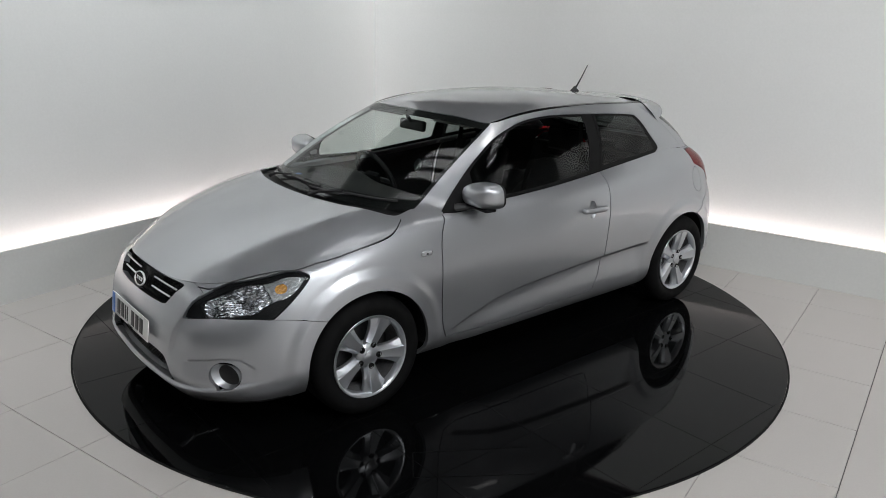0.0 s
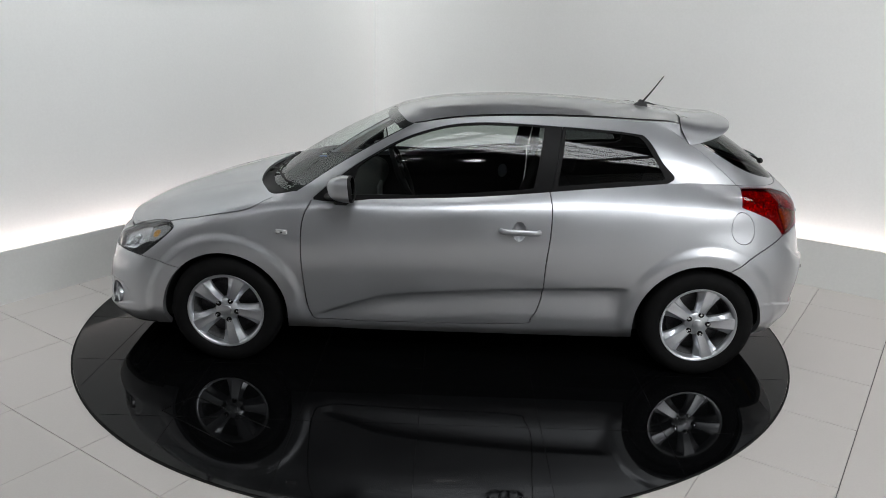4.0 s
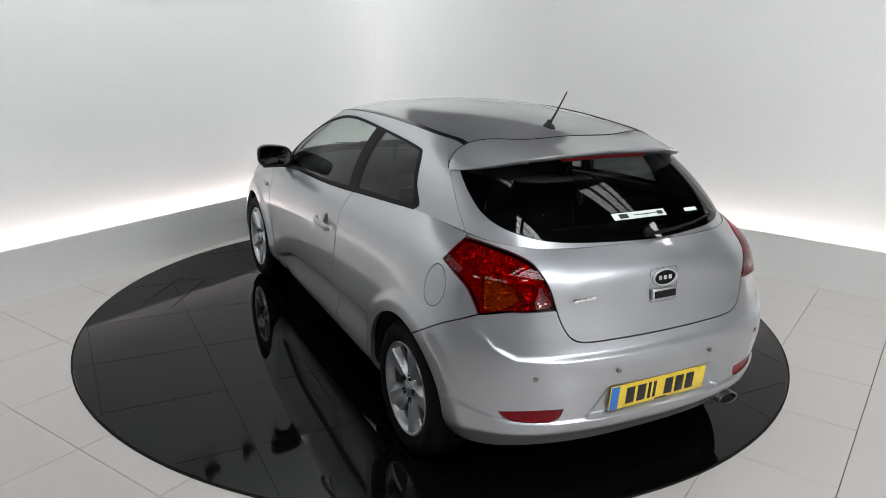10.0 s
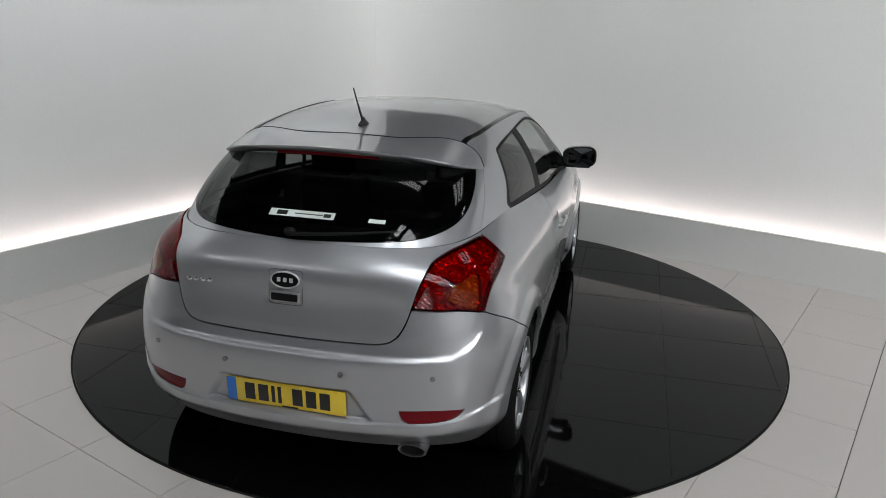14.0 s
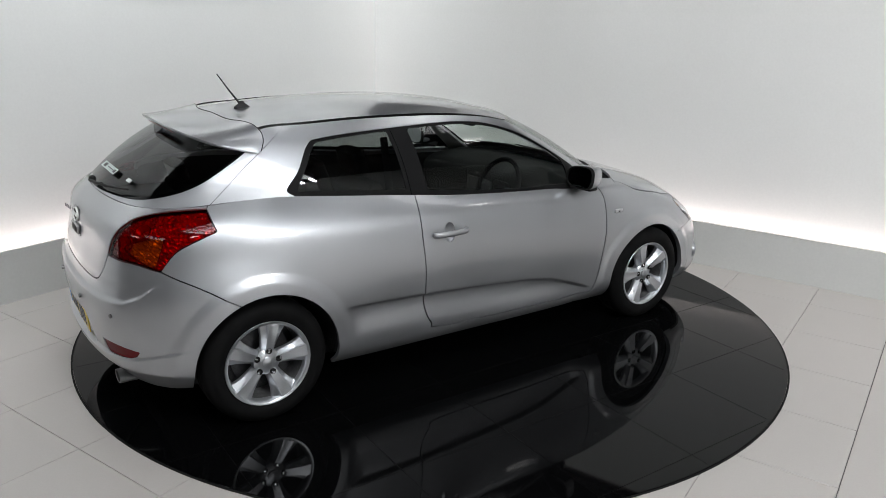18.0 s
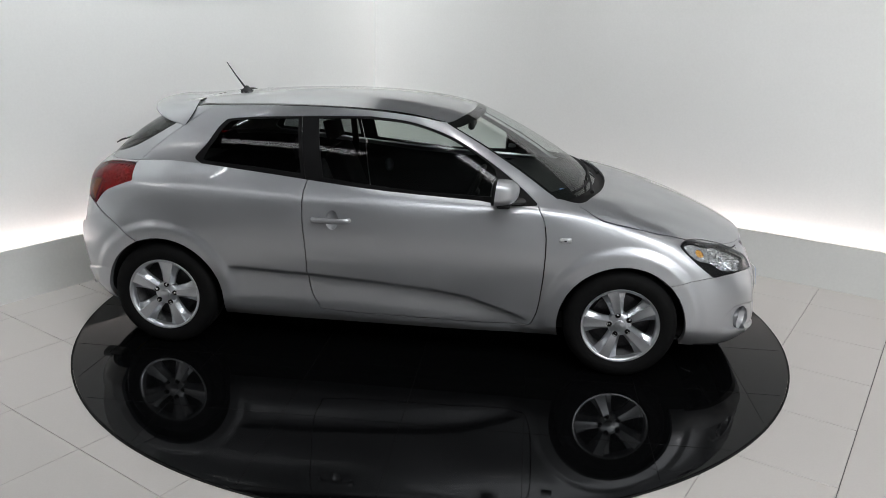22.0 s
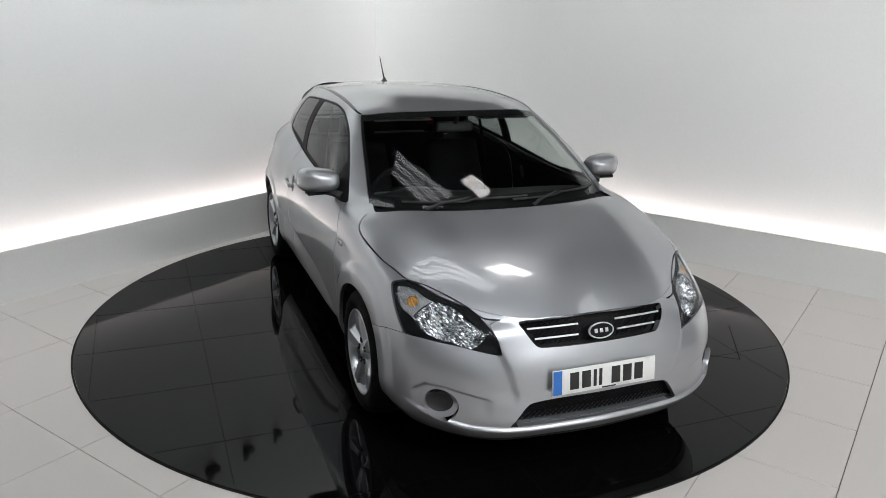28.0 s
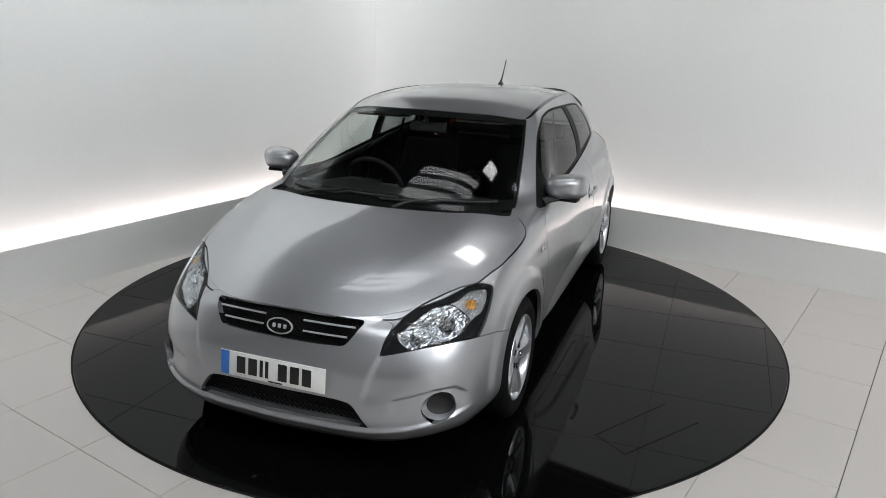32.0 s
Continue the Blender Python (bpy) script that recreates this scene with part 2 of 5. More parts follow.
def panel_lamp(u, v, z, su, sv, power):
    bm = bmesh.new()
    box(bm, (0, 0, 0), (su + 0.03, sv + 0.03, 0.04), 0.006)
    ob = part("panel_lamp", bm, WALL, None)
    tagged(ob, label="flat white panel lamp hung from the hall roof", category="lamp", group="panel lamps")
    ob.matrix_world = Matrix.Translation(room(u, v, z)) @ pose(0, 0, 0, 0, 0, ROOM)
    bm = bmesh.new()
    box(bm, (0, 0, -0.022), (su, sv, 0.008), 0.002)
    part("diffuser", bm, PANEL, ob)
    for sx in (1, -1):
        bm = bmesh.new()
        tube(bm, [(sx * su * .4, 0, .02), (sx * su * .4, 0, HZ - z)], .004, 6)
        part("hanger", bm, DARKFIT, ob)
    data = bpy.data.lights.new("panel_light", "AREA")
    data.shape, data.size, data.size_y, data.energy = "RECTANGLE", su, sv, power
    data.color = (0.99, 0.99, 1.0)
    o = new("panel_light", data)
    o.matrix_world = Matrix.Translation(room(u, v, z - 0.035)) @ pose(0, 0, 0, 0, 0, ROOM)


for lamp_row in LAMPS:
    panel_lamp(*lamp_row)


def batten_lamp(u, v, z, power):
    """Three parallel tubes under a white tray."""
    bm = bmesh.new()
    box(bm, (0, 0, .05), (1.56, 1.0, .03), .006)
    ob = part("batten_lamp", bm, DARKFIT, None)
    tagged(ob, label="tray of three bright tubes hung from the roof, the left one added as fill", category="lamp", group="batten lamps")
    ob.matrix_world = Matrix.Translation(room(u, v, z)) @ pose(0, 0, 0, 0, 0, ROOM)
    for k in (-1, 0, 1):
        bm = bmesh.new()
        box(bm, (0, k * .38, .02), (1.5, .14, .03), .01)
        part("tube", bm, PANEL, ob)
        data = bpy.data.lights.new("tube_light", "AREA")
        data.shape, data.size, data.size_y, data.energy = "RECTANGLE", 1.5, .14, power / 3
        data.color = (0.99, 0.99, 1.0)
        new("tube_light", data).matrix_world = Matrix.Translation(room(u, v + k * .38, z - .002)) @ pose(0, 0, 0, 0, 0, ROOM)
    for sx in (1, -1):
        bm = bmesh.new()
        tube(bm, [(sx * .6, 0, .06), (sx * .6, 0, HZ - z)], .004, 6)
        part("hanger", bm, DARKFIT, ob)


for row in BATTENS:
    batten_lamp(*row)


def hall_steel():
    """Rooflight strips and four long added fill strips between red beams, and a row of small dark fittings high on the
    left partition.
    """
    # the last row is the added fill group, with no known rooflight there
    for v, u, w, n, dv, d in ((-8.4, 0.0, 4.2, 3, .45, .30), (-0.65, -0.3, 2.3, 3, .45, .30), (1.7, 3.3, 1.6, 3, .45, .30), (-4.35, 6.6, 10.2, 4, .60, .48)):
        for q in range(n):
            bm = bmesh.new()
            box(bm, room(u, v + q * dv, HZ - 0.04), (w, d, 0.04), 0.005, pose(0, 0, 0, 0, 0, ROOM))
            tagged(part("rooflight", bm, SKY_FILL if n == 4 else SKY, None, smooth=False), label="translucent corrugated rooflight in the hall roof, the four long ones added as fill light", category="rooflight", group="rooflights")
    for u in (-7.0, -3.2, 1.9, 6.4):
        bm = bmesh.new()
        m = pose(0, 0, 0, 0, 0, ROOM)
        for dz, w, h in ((0.0, 0.16, 0.014), (0.16, 0.010, 0.31), (0.32, 0.16, 0.014)):
            box(bm, room(u, (HV0 + HV1) / 2, HZ - 0.40 + dz), (w, HV1 - HV0, h), 0, m)
        tagged(part("roof_beam", bm, RED, None, smooth=False), label="red painted steel roof beam", category="beam", group="roof beams")
    bm = bmesh.new()
    for dz, w, h in ((0.0, 0.12, 0.012), (0.12, 0.010, 0.23), (0.24, 0.12, 0.012)):
        box(bm, room(1.0, 3.0, 2.72 + dz), (9.0, w, h), 0, pose(0, 0, 0, 0, 0, ROOM))
    tagged(part("cross_beam", bm, RED, None, smooth=False), label="red painted steel rail behind the partition", category="beam")
    for v, s in ((-.47, .07), (-.27, .06), (-.07, .14), (.37, .10), (.76, .06)):
        bm = bmesh.new()
        box(bm, (0, 0, 0), (.07, s, .07), .012)
        box(bm, (-.045, 0, .05), (.022, s * .5, .16), .004)
        ob = part("hall_fitting", bm, DARKFIT, None)
        ob.matrix_world = Matrix.Translation(room(U0 - SET + .055, v, 2.22)) @ pose(0, 0, 0, 0, 0, ROOM)
        tagged(ob, label="small dark bracket fitting high on the partition", category="fitting", group="hall fittings")


hall_steel()
wall_fill(U0 - SET + .9, -3.4, U0 - SET + .9, 2.1, 4.4, (-1, 0), 6.6, (0.95, 0.985, 1.0), .30)
wall_fill(-2.2, V1 + SET - .9, 5.2, V1 + SET - .9, 4.4, (0, 1), 2.2, (1.0, 0.99, 0.965), .30)

# ---- turntable ----
turntable = tagged(new("turntable"), label="round black gloss turntable set flush in the floor", category="turntable")
bm = bmesh.new()
lathe(bm, [(0.0005, 0.0), (2.240, 0.0), (2.2405, -0.0005), (2.2405, -0.02), (0.0005, -0.02)], 192, "z")
part("disc", bm, BLACKGLASS, turntable, sharp=20)
# black filler ring in place of the dark gap between disc and floor
bm = bmesh.new()
lathe(bm, [(2.2415, -0.02), (2.2415, -0.003), (2.252, -0.003), (2.252, -0.02)], 192, "z")
part("gap_ring", bm, RIMBLACK, turntable, "black ring standing in for the dark gap round the disc", sharp=20)

# joints of the disc's boards, and the outline of a hatch
def joint(x0, y0, x1, y1, w, name):
    bm = bmesh.new()
    ln = math.hypot(x1 - x0, y1 - y0)
    box(bm, ((x0 + x1) / 2, (y0 + y1) / 2, -.001), (ln, w, .0034), 0, pose(0, 0, 0, 0, 0, math.degrees(math.atan2(y1 - y0, x1 - x0))))
    part(name, bm, JOINT, turntable, smooth=False)


for k in range(-3, 4):
    h = 0.03 + 0.605 * k
    e = math.sqrt(2.22 ** 2 - h * h)
    joint(h, -e, h, e, .0018, "board_joint")
for k in range(-4, 4):
    h = 0.305 + 0.61 * k
    e = math.sqrt(2.22 ** 2 - h * h)
    joint(-e, h, e, h, .0018, "board_joint")
for q in ((1.205, 1.313, .746, 1.608), (1.205, 1.313, 1.325, 1.469), (1.325, 1.469, .88, 1.78)):
    joint(*q, .005, "hatch_edge")

# ---- the car's skin: smooth sheets through a few shape lines (x forward, y to its left, z up) ----
def spline(points, knots=None):
    """A natural cubic through points (n, k); returns a function of the station number."""
    pts = np.asarray(points, float)
    n = len(pts)
    t = np.arange(n, dtype=float) if knots is None else np.asarray(knots, float)
    h = np.diff(t)
    a = np.zeros((n, n))
    b = np.zeros_like(pts)
    a[0, 0] = a[-1, -1] = 1
    for i in range(1, n - 1):
        a[i, i - 1], a[i, i], a[i, i + 1] = h[i - 1], 2 * (h[i - 1] + h[i]), h[i]
        b[i] = 6 * ((pts[i + 1] - pts[i]) / h[i] - (pts[i] - pts[i - 1]) / h[i - 1])
    m = np.linalg.solve(a, b)

    def at(x):
        x = np.asarray(x, float)
        i = np.clip(np.searchsorted(t, x, side="right") - 1, 0, n - 2)
        hh = h[i][:, None]
        p, q = (t[i + 1] - x)[:, None], (x - t[i])[:, None]
        return (m[i] * p ** 3 + m[i + 1] * q ** 3) / (6 * hh) + (pts[i] / hh - m[i] * hh / 6) * p + (pts[i + 1] / hh - m[i + 1] * hh / 6) * q
    return at


def ring(row):
    """A shape line from the front middle round the side to the rear middle, mirrored past both ends to stay smooth there."""
    r = np.asarray(row, float)
    m = np.array([1, -1, 1.0])
    full = np.concatenate([r[3:0:-1] * m, r, r[-2:-5:-1] * m])
    d = np.linalg.norm(np.diff(full, axis=0), axis=1)
    k = np.concatenate([[0], np.cumsum(d)])
    f = spline(full, k)
    k0 = k[3:3 + len(r)]
    base = k0[0]

    def at(s):
        """s: station number, from 0 to the last"""
        return f(np.interp(s, np.arange(len(r)), k0))
    at.knots = k0 - base
    return at


class Sheet:
    """A grid of places with normals and two flat coordinates a, b in about metres."""

    def __init__(self, grid, a, b, flip=False):
        self.grid, self.a, self.b = grid, a, b
        n, m = grid.shape[:2]
        self.nu, self.nv = n, m
        du, dv = np.gradient(grid, axis=0), np.gradient(grid, axis=1)
        nr = np.cross(du, dv)
        nr /= np.maximum(np.linalg.norm(nr, axis=2, keepdims=True), 1e-12)
        if flip:
            nr = -nr
        self.normal, self.flip = nr, flip
        i = np.arange(n * m).reshape(n, m)
        q = np.stack([i[:-1, :-1], i[1:, :-1], i[1:, 1:], i[:-1, 1:]], -1).reshape(-1, 4)
        f = np.concatenate([q[:, [0, 1, 2]], q[:, [0, 2, 3]]])
        self.faces = f[:, ::-1] if flip else f

    def piece(self):
        ab = np.stack(np.broadcast_arrays(self.a, self.b), -1).reshape(-1, 2)
        return [self.grid.reshape(-1, 3), self.normal.reshape(-1, 3), ab, self.faces]

    def flat(self, p):
        """The flat coordinates of the place on the sheet nearest to p."""
        p = np.asarray(p, float)
        d = np.linalg.norm(self.grid - p, axis=2)
        i, j = np.unravel_index(np.argmin(d), d.shape)
        i0, i1, j0, j1 = max(i - 1, 0), min(i + 1, self.nu - 1), max(j - 1, 0), min(j + 1, self.nv - 1)
        A, B = np.broadcast_arrays(self.a, self.b)
        tu = (self.grid[i1, j] - self.grid[i0, j]) / (i1 - i0)
        tv = (self.grid[i, j1] - self.grid[i, j0]) / (j1 - j0)
        x = np.linalg.lstsq(np.stack([tu, tv], 1), p - self.grid[i, j], rcond=None)[0]
        x = np.clip(x, -0.6, 0.6)
        return np.array([A[i, j] + x[0] * (A[i1, j] - A[i0, j]) / (i1 - i0), B[i, j] + x[1] * (B[i, j1] - B[i, j0]) / (j1 - j0)])


def smooth_loop(pts, n=8, closed=True):
    """Catmull-Rom through pts; a point given twice makes a corner."""
    p = np.asarray(pts, float)
    out, m = [], len(p)
    for i in range(m if closed else m - 1):
        g = lambda k: p[k % m] if closed else p[min(max(k, 0), m - 1)]
        p0, p1, p2, p3 = g(i - 1), g(i), g(i + 1), g(i + 2)
        if np.allclose(p1, p2):
            out.append(p1)
            continue
        for t in np.arange(n) / n:
            out.append(0.5 * (2 * p1 + (p2 - p0) * t + (2 * p0 - 5 * p1 + 4 * p2 - p3) * t * t + (3 * p1 - p0 - 3 * p2 + p3) * t ** 3))
    if not closed:
        out.append(p[-1])
    return np.array(out)


def inside(poly):
    """Signed distance to a closed outline, negative within."""
    a, b = poly, np.roll(poly, -1, axis=0)

    def f(q):
        d = np.full(len(q), 9.0)
        c = np.zeros(len(q), bool)
        lo, hi = poly.min(0) - 0.06, poly.max(0) + 0.06
        near = np.all((q > lo) & (q < hi), axis=1)
        qq = q[near]
        dd = np.full(len(qq), 9.0)
        cc = np.zeros(len(qq), bool)
        for p0, p1 in zip(a, b):
            e = p1 - p0
            if e @ e < 1e-14:
                continue
            w = qq - p0
            t = np.clip(w @ e / (e @ e), 0, 1)
            dd = np.minimum(dd, np.linalg.norm(w - t[:, None] * e, axis=1))
            x = ((p0[1] > qq[:, 1]) != (p1[1] > qq[:, 1]))
            with np.errstate(divide="ignore", invalid="ignore"):
                cc ^= x & (qq[:, 0] < e[0] * (qq[:, 1] - p0[1]) / (e[1] if e[1] else 1e-12) + p0[0])
        d[near], c[near] = dd, cc
        return np.where(c, -d, d)
    return f


def clip(piece, f):
    """Keeps the part of a piece where f < 0, cutting through its triangles."""
    v, n, ab, faces = piece
    ins = f < 0
    cnt = ins[faces].sum(1)
    out = [tuple(t) for t in faces[cnt == 3]]
    nv, nn, nab, cache = [], [], [], {}

    def mid(i, j):
        k = (i, j) if i < j else (j, i)
        if k not in cache:
            t = f[i] / (f[i] - f[j])
            nv.append(v[i] + t * (v[j] - v[i]))
            nn.append(n[i] + t * (n[j] - n[i]))
            nab.append(ab[i] + t * (ab[j] - ab[i]))
            cache[k] = len(v) + len(nv) - 1
        return cache[k]
    for t in faces[(cnt == 1) | (cnt == 2)]:
        poly = []
        for i, j in ((t[0], t[1]), (t[1], t[2]), (t[2], t[0])):
            if ins[i]:
                poly.append(i)
            if ins[i] != ins[j]:
                poly.append(mid(i, j))
        for k in range(1, len(poly) - 1):
            out.append((poly[0], poly[k], poly[k + 1]))
    if not out:
        return [np.zeros((0, 3)), np.zeros((0, 3)), np.zeros((0, 2)), np.zeros((0, 3), int)]
    v2 = np.concatenate([v, np.array(nv).reshape(-1, 3)])
    n2 = np.concatenate([n, np.array(nn).reshape(-1, 3)])
    ab2 = np.concatenate([ab, np.array(nab).reshape(-1, 2)])
    fa = np.array(out)
    used, inv = np.unique(fa, return_inverse=True)
    return [v2[used], n2[used], ab2[used], inv.reshape(fa.shape)]


def cut(piece, sdf, gap=0.002, by="ab"):
    """Splits a piece by an outline; returns what lies within and without, with a gap between."""
    q = piece[2] if by == "ab" else piece[0][:, {"xz": [0, 2], "yz": [1, 2], "xy": [0, 1]}[by]]
    d = sdf(q)
    return clip(piece, d + gap), clip(piece, gap - d)


def mirrored(p):
    m = np.array([1, -1, 1.0])
    return [p[0] * m, p[1] * m, p[2].copy(), p[3][:, ::-1]]


def joined(*ps):
    v, n, ab, f, k = [], [], [], [], 0
    for p in ps:
        v.append(p[0]); n.append(p[1]); ab.append(p[2]); f.append(p[3] + k)
        k += len(p[0])
    return [np.concatenate(v), np.concatenate(n), np.concatenate(ab), np.concatenate(f)]


def moved(p, d):
    """The piece pushed along its normals."""
    return [p[0] + p[1] / np.maximum(np.linalg.norm(p[1], axis=1, keepdims=True), 1e-9) * d, p[1], p[2], p[3]]


def rim_of(p, depth):
    """The turned-in edge of a sheet-metal piece, but for its seam in the middle plane."""
    v, n, ab, faces = p
    e = np.concatenate([faces[:, [0, 1]], faces[:, [1, 2]], faces[:, [2, 0]]])
    key = np.sort(e, 1)
    _, idx, cnt = np.unique(key, axis=0, return_index=True, return_counts=True)
    e = e[idx[cnt == 1]]
    if len(e) == 0:
        return p
    e = e[~((np.abs(v[e[:, 0], 1]) < 1e-4) & (np.abs(v[e[:, 1], 1]) < 1e-4))]
    i, j = e[:, 0], e[:, 1]
    nn = n / np.maximum(np.linalg.norm(n, axis=1, keepdims=True), 1e-9)
    side = np.cross(v[j] - v[i], nn[i])
    side /= np.maximum(np.linalg.norm(side, axis=1, keepdims=True), 1e-12)
    k = len(v)
    m = len(e)
    v2 = np.concatenate([v, v[i], v[j], v[j] - nn[j] * depth, v[i] - nn[i] * depth])
    n2 = np.concatenate([n, side, side, side, side])
    ab2 = np.concatenate([ab, ab[i], ab[j], ab[j], ab[i]])
    a = k + np.arange(m)
    f2 = np.concatenate([faces, np.stack([a + m, a, a + 3 * m], 1), np.stack([a + m, a + 3 * m, a + 2 * m], 1)])
    return [v2, n2, ab2, f2]


# body band: stations from the front middle round to the rear middle, rows from the bottom edge up to the belt
R0 = [(2.115, 0, 0.165), (2.1, 0.25, 0.166), (2.06, 0.49, 0.172), (1.94, 0.67, 0.185), (1.765, 0.79, 0.2), (1.55, 0.81, 0.21), (1.32, 0.81, 0.21), (0.95, 0.81, 0.21), (0.45, 0.81, 0.205),
      (-0.1, 0.81, 0.205), (-0.6, 0.81, 0.205), (-1, 0.81, 0.21), (-1.33, 0.8, 0.22), (-1.6, 0.785, 0.235), (-1.75, 0.735, 0.243), (-1.855, 0.595, 0.25), (-1.925, 0.37, 0.255), (-1.95, 0, 0.256)]
R1 = [(2.162, 0, 0.235), (2.152, 0.25, 0.236), (2.118, 0.5, 0.243), (1.995, 0.7, 0.252), (1.8, 0.822, 0.262), (1.55, 0.86, 0.27), (1.32, 0.87, 0.27), (0.95, 0.855, 0.265), (0.45, 0.845, 0.255),
      (-0.1, 0.845, 0.255), (-0.6, 0.848, 0.255), (-1, 0.855, 0.265), (-1.33, 0.86, 0.28), (-1.6, 0.838, 0.295), (-1.77, 0.77, 0.31), (-1.895, 0.62, 0.32), (-1.967, 0.38, 0.325), (-1.995, 0, 0.325)]
R2 = [(2.172, 0, 0.36), (2.162, 0.25, 0.36), (2.128, 0.5, 0.36), (2.008, 0.705, 0.365), (1.82, 0.828, 0.375), (1.56, 0.872, 0.38), (1.32, 0.882, 0.385), (0.95, 0.872, 0.37), (0.45, 0.865, 0.36),
      (-0.1, 0.866, 0.36), (-0.6, 0.868, 0.36), (-1, 0.87, 0.37), (-1.33, 0.878, 0.385), (-1.6, 0.855, 0.4), (-1.785, 0.785, 0.42), (-1.912, 0.63, 0.43), (-1.985, 0.38, 0.43), (-2.01, 0, 0.43)]
R3 = [(2.163, 0, 0.5), (2.153, 0.25, 0.5), (2.115, 0.5, 0.49), (1.992, 0.705, 0.5), (1.815, 0.818, 0.52), (1.56, 0.866, 0.53), (1.32, 0.883, 0.54), (0.95, 0.882, 0.53), (0.45, 0.883, 0.52),
      (-0.1, 0.885, 0.52), (-0.6, 0.886, 0.52), (-1, 0.885, 0.53), (-1.33, 0.882, 0.54), (-1.6, 0.86, 0.55), (-1.8, 0.785, 0.56), (-1.925, 0.635, 0.57), (-1.995, 0.38, 0.58), (-2.02, 0, 0.58)]
R4 = [(2.126, 0, 0.615), (2.113, 0.25, 0.61), (2.072, 0.48, 0.6), (1.95, 0.68, 0.61), (1.785, 0.794, 0.645), (1.55, 0.85, 0.68), (1.32, 0.876, 0.7), (0.95, 0.888, 0.69), (0.45, 0.892, 0.69),
      (-0.1, 0.894, 0.69), (-0.6, 0.893, 0.69), (-1, 0.888, 0.7), (-1.33, 0.88, 0.715), (-1.6, 0.852, 0.715), (-1.8, 0.765, 0.71), (-1.92, 0.62, 0.7), (-1.985, 0.38, 0.69), (-2.005, 0, 0.685)]
R5 = [(2.105, 0, 0.675), (2.09, 0.25, 0.668), (2.034, 0.463, 0.66), (1.9, 0.648, 0.68), (1.735, 0.76, 0.725), (1.53, 0.818, 0.79), (1.3, 0.848, 0.835), (0.93, 0.868, 0.83), (0.45, 0.879, 0.82),
      (-0.1, 0.883, 0.825), (-0.6, 0.881, 0.83), (-1, 0.87, 0.85), (-1.33, 0.848, 0.86), (-1.58, 0.81, 0.86), (-1.77, 0.735, 0.855), (-1.89, 0.59, 0.86), (-1.945, 0.36, 0.86), (-1.965, 0, 0.865)]
R6 = [(2.094, 0, 0.7), (2.075, 0.25, 0.693), (1.996, 0.452, 0.687), (1.855, 0.62, 0.715), (1.705, 0.735, 0.765), (1.51, 0.787, 0.825), (1.27, 0.812, 0.89), (0.9, 0.842, 0.925), (0.42, 0.85, 0.925),
      (-0.1, 0.853, 0.94), (-0.6, 0.847, 0.955), (-1, 0.83, 0.975), (-1.32, 0.805, 0.985), (-1.56, 0.765, 0.985), (-1.75, 0.685, 0.98), (-1.865, 0.545, 0.98), (-1.925, 0.34, 0.98), (-1.95, 0, 0.98)]
R7 = [(2.082, 0, 0.718), (2.06, 0.25, 0.71), (1.977, 0.432, 0.71), (1.83, 0.595, 0.742), (1.68, 0.705, 0.792), (1.48, 0.752, 0.855), (1.24, 0.772, 0.92), (0.86, 0.805, 0.955), (0.42, 0.8, 0.972),
      (-0.1, 0.793, 0.999), (-0.6, 0.775, 1.045), (-1, 0.745, 1.078), (-1.25, 0.715, 1.09), (-1.5, 0.675, 1.075), (-1.68, 0.6, 1.065), (-1.78, 0.48, 1.06), (-1.845, 0.29, 1.065), (-1.87, 0, 1.068)]
BAND = [ring(r) for r in (R0, R1, R2, R3, R4, R5, R6, R7)]
BELT = BAND[-1]
NU, NV = 520, 124


def bump(t):
    """A smooth hump, one at 0 and nothing past 1."""
    return np.where(np.abs(t) < 1, (1 - t * t) ** 2, 0.0)


def step(t):
    t = np.clip(t, 0, 1)
    return t * t * (3 - 2 * t)


WHEELS = (1.325, -1.325)
AXLE = 0.308


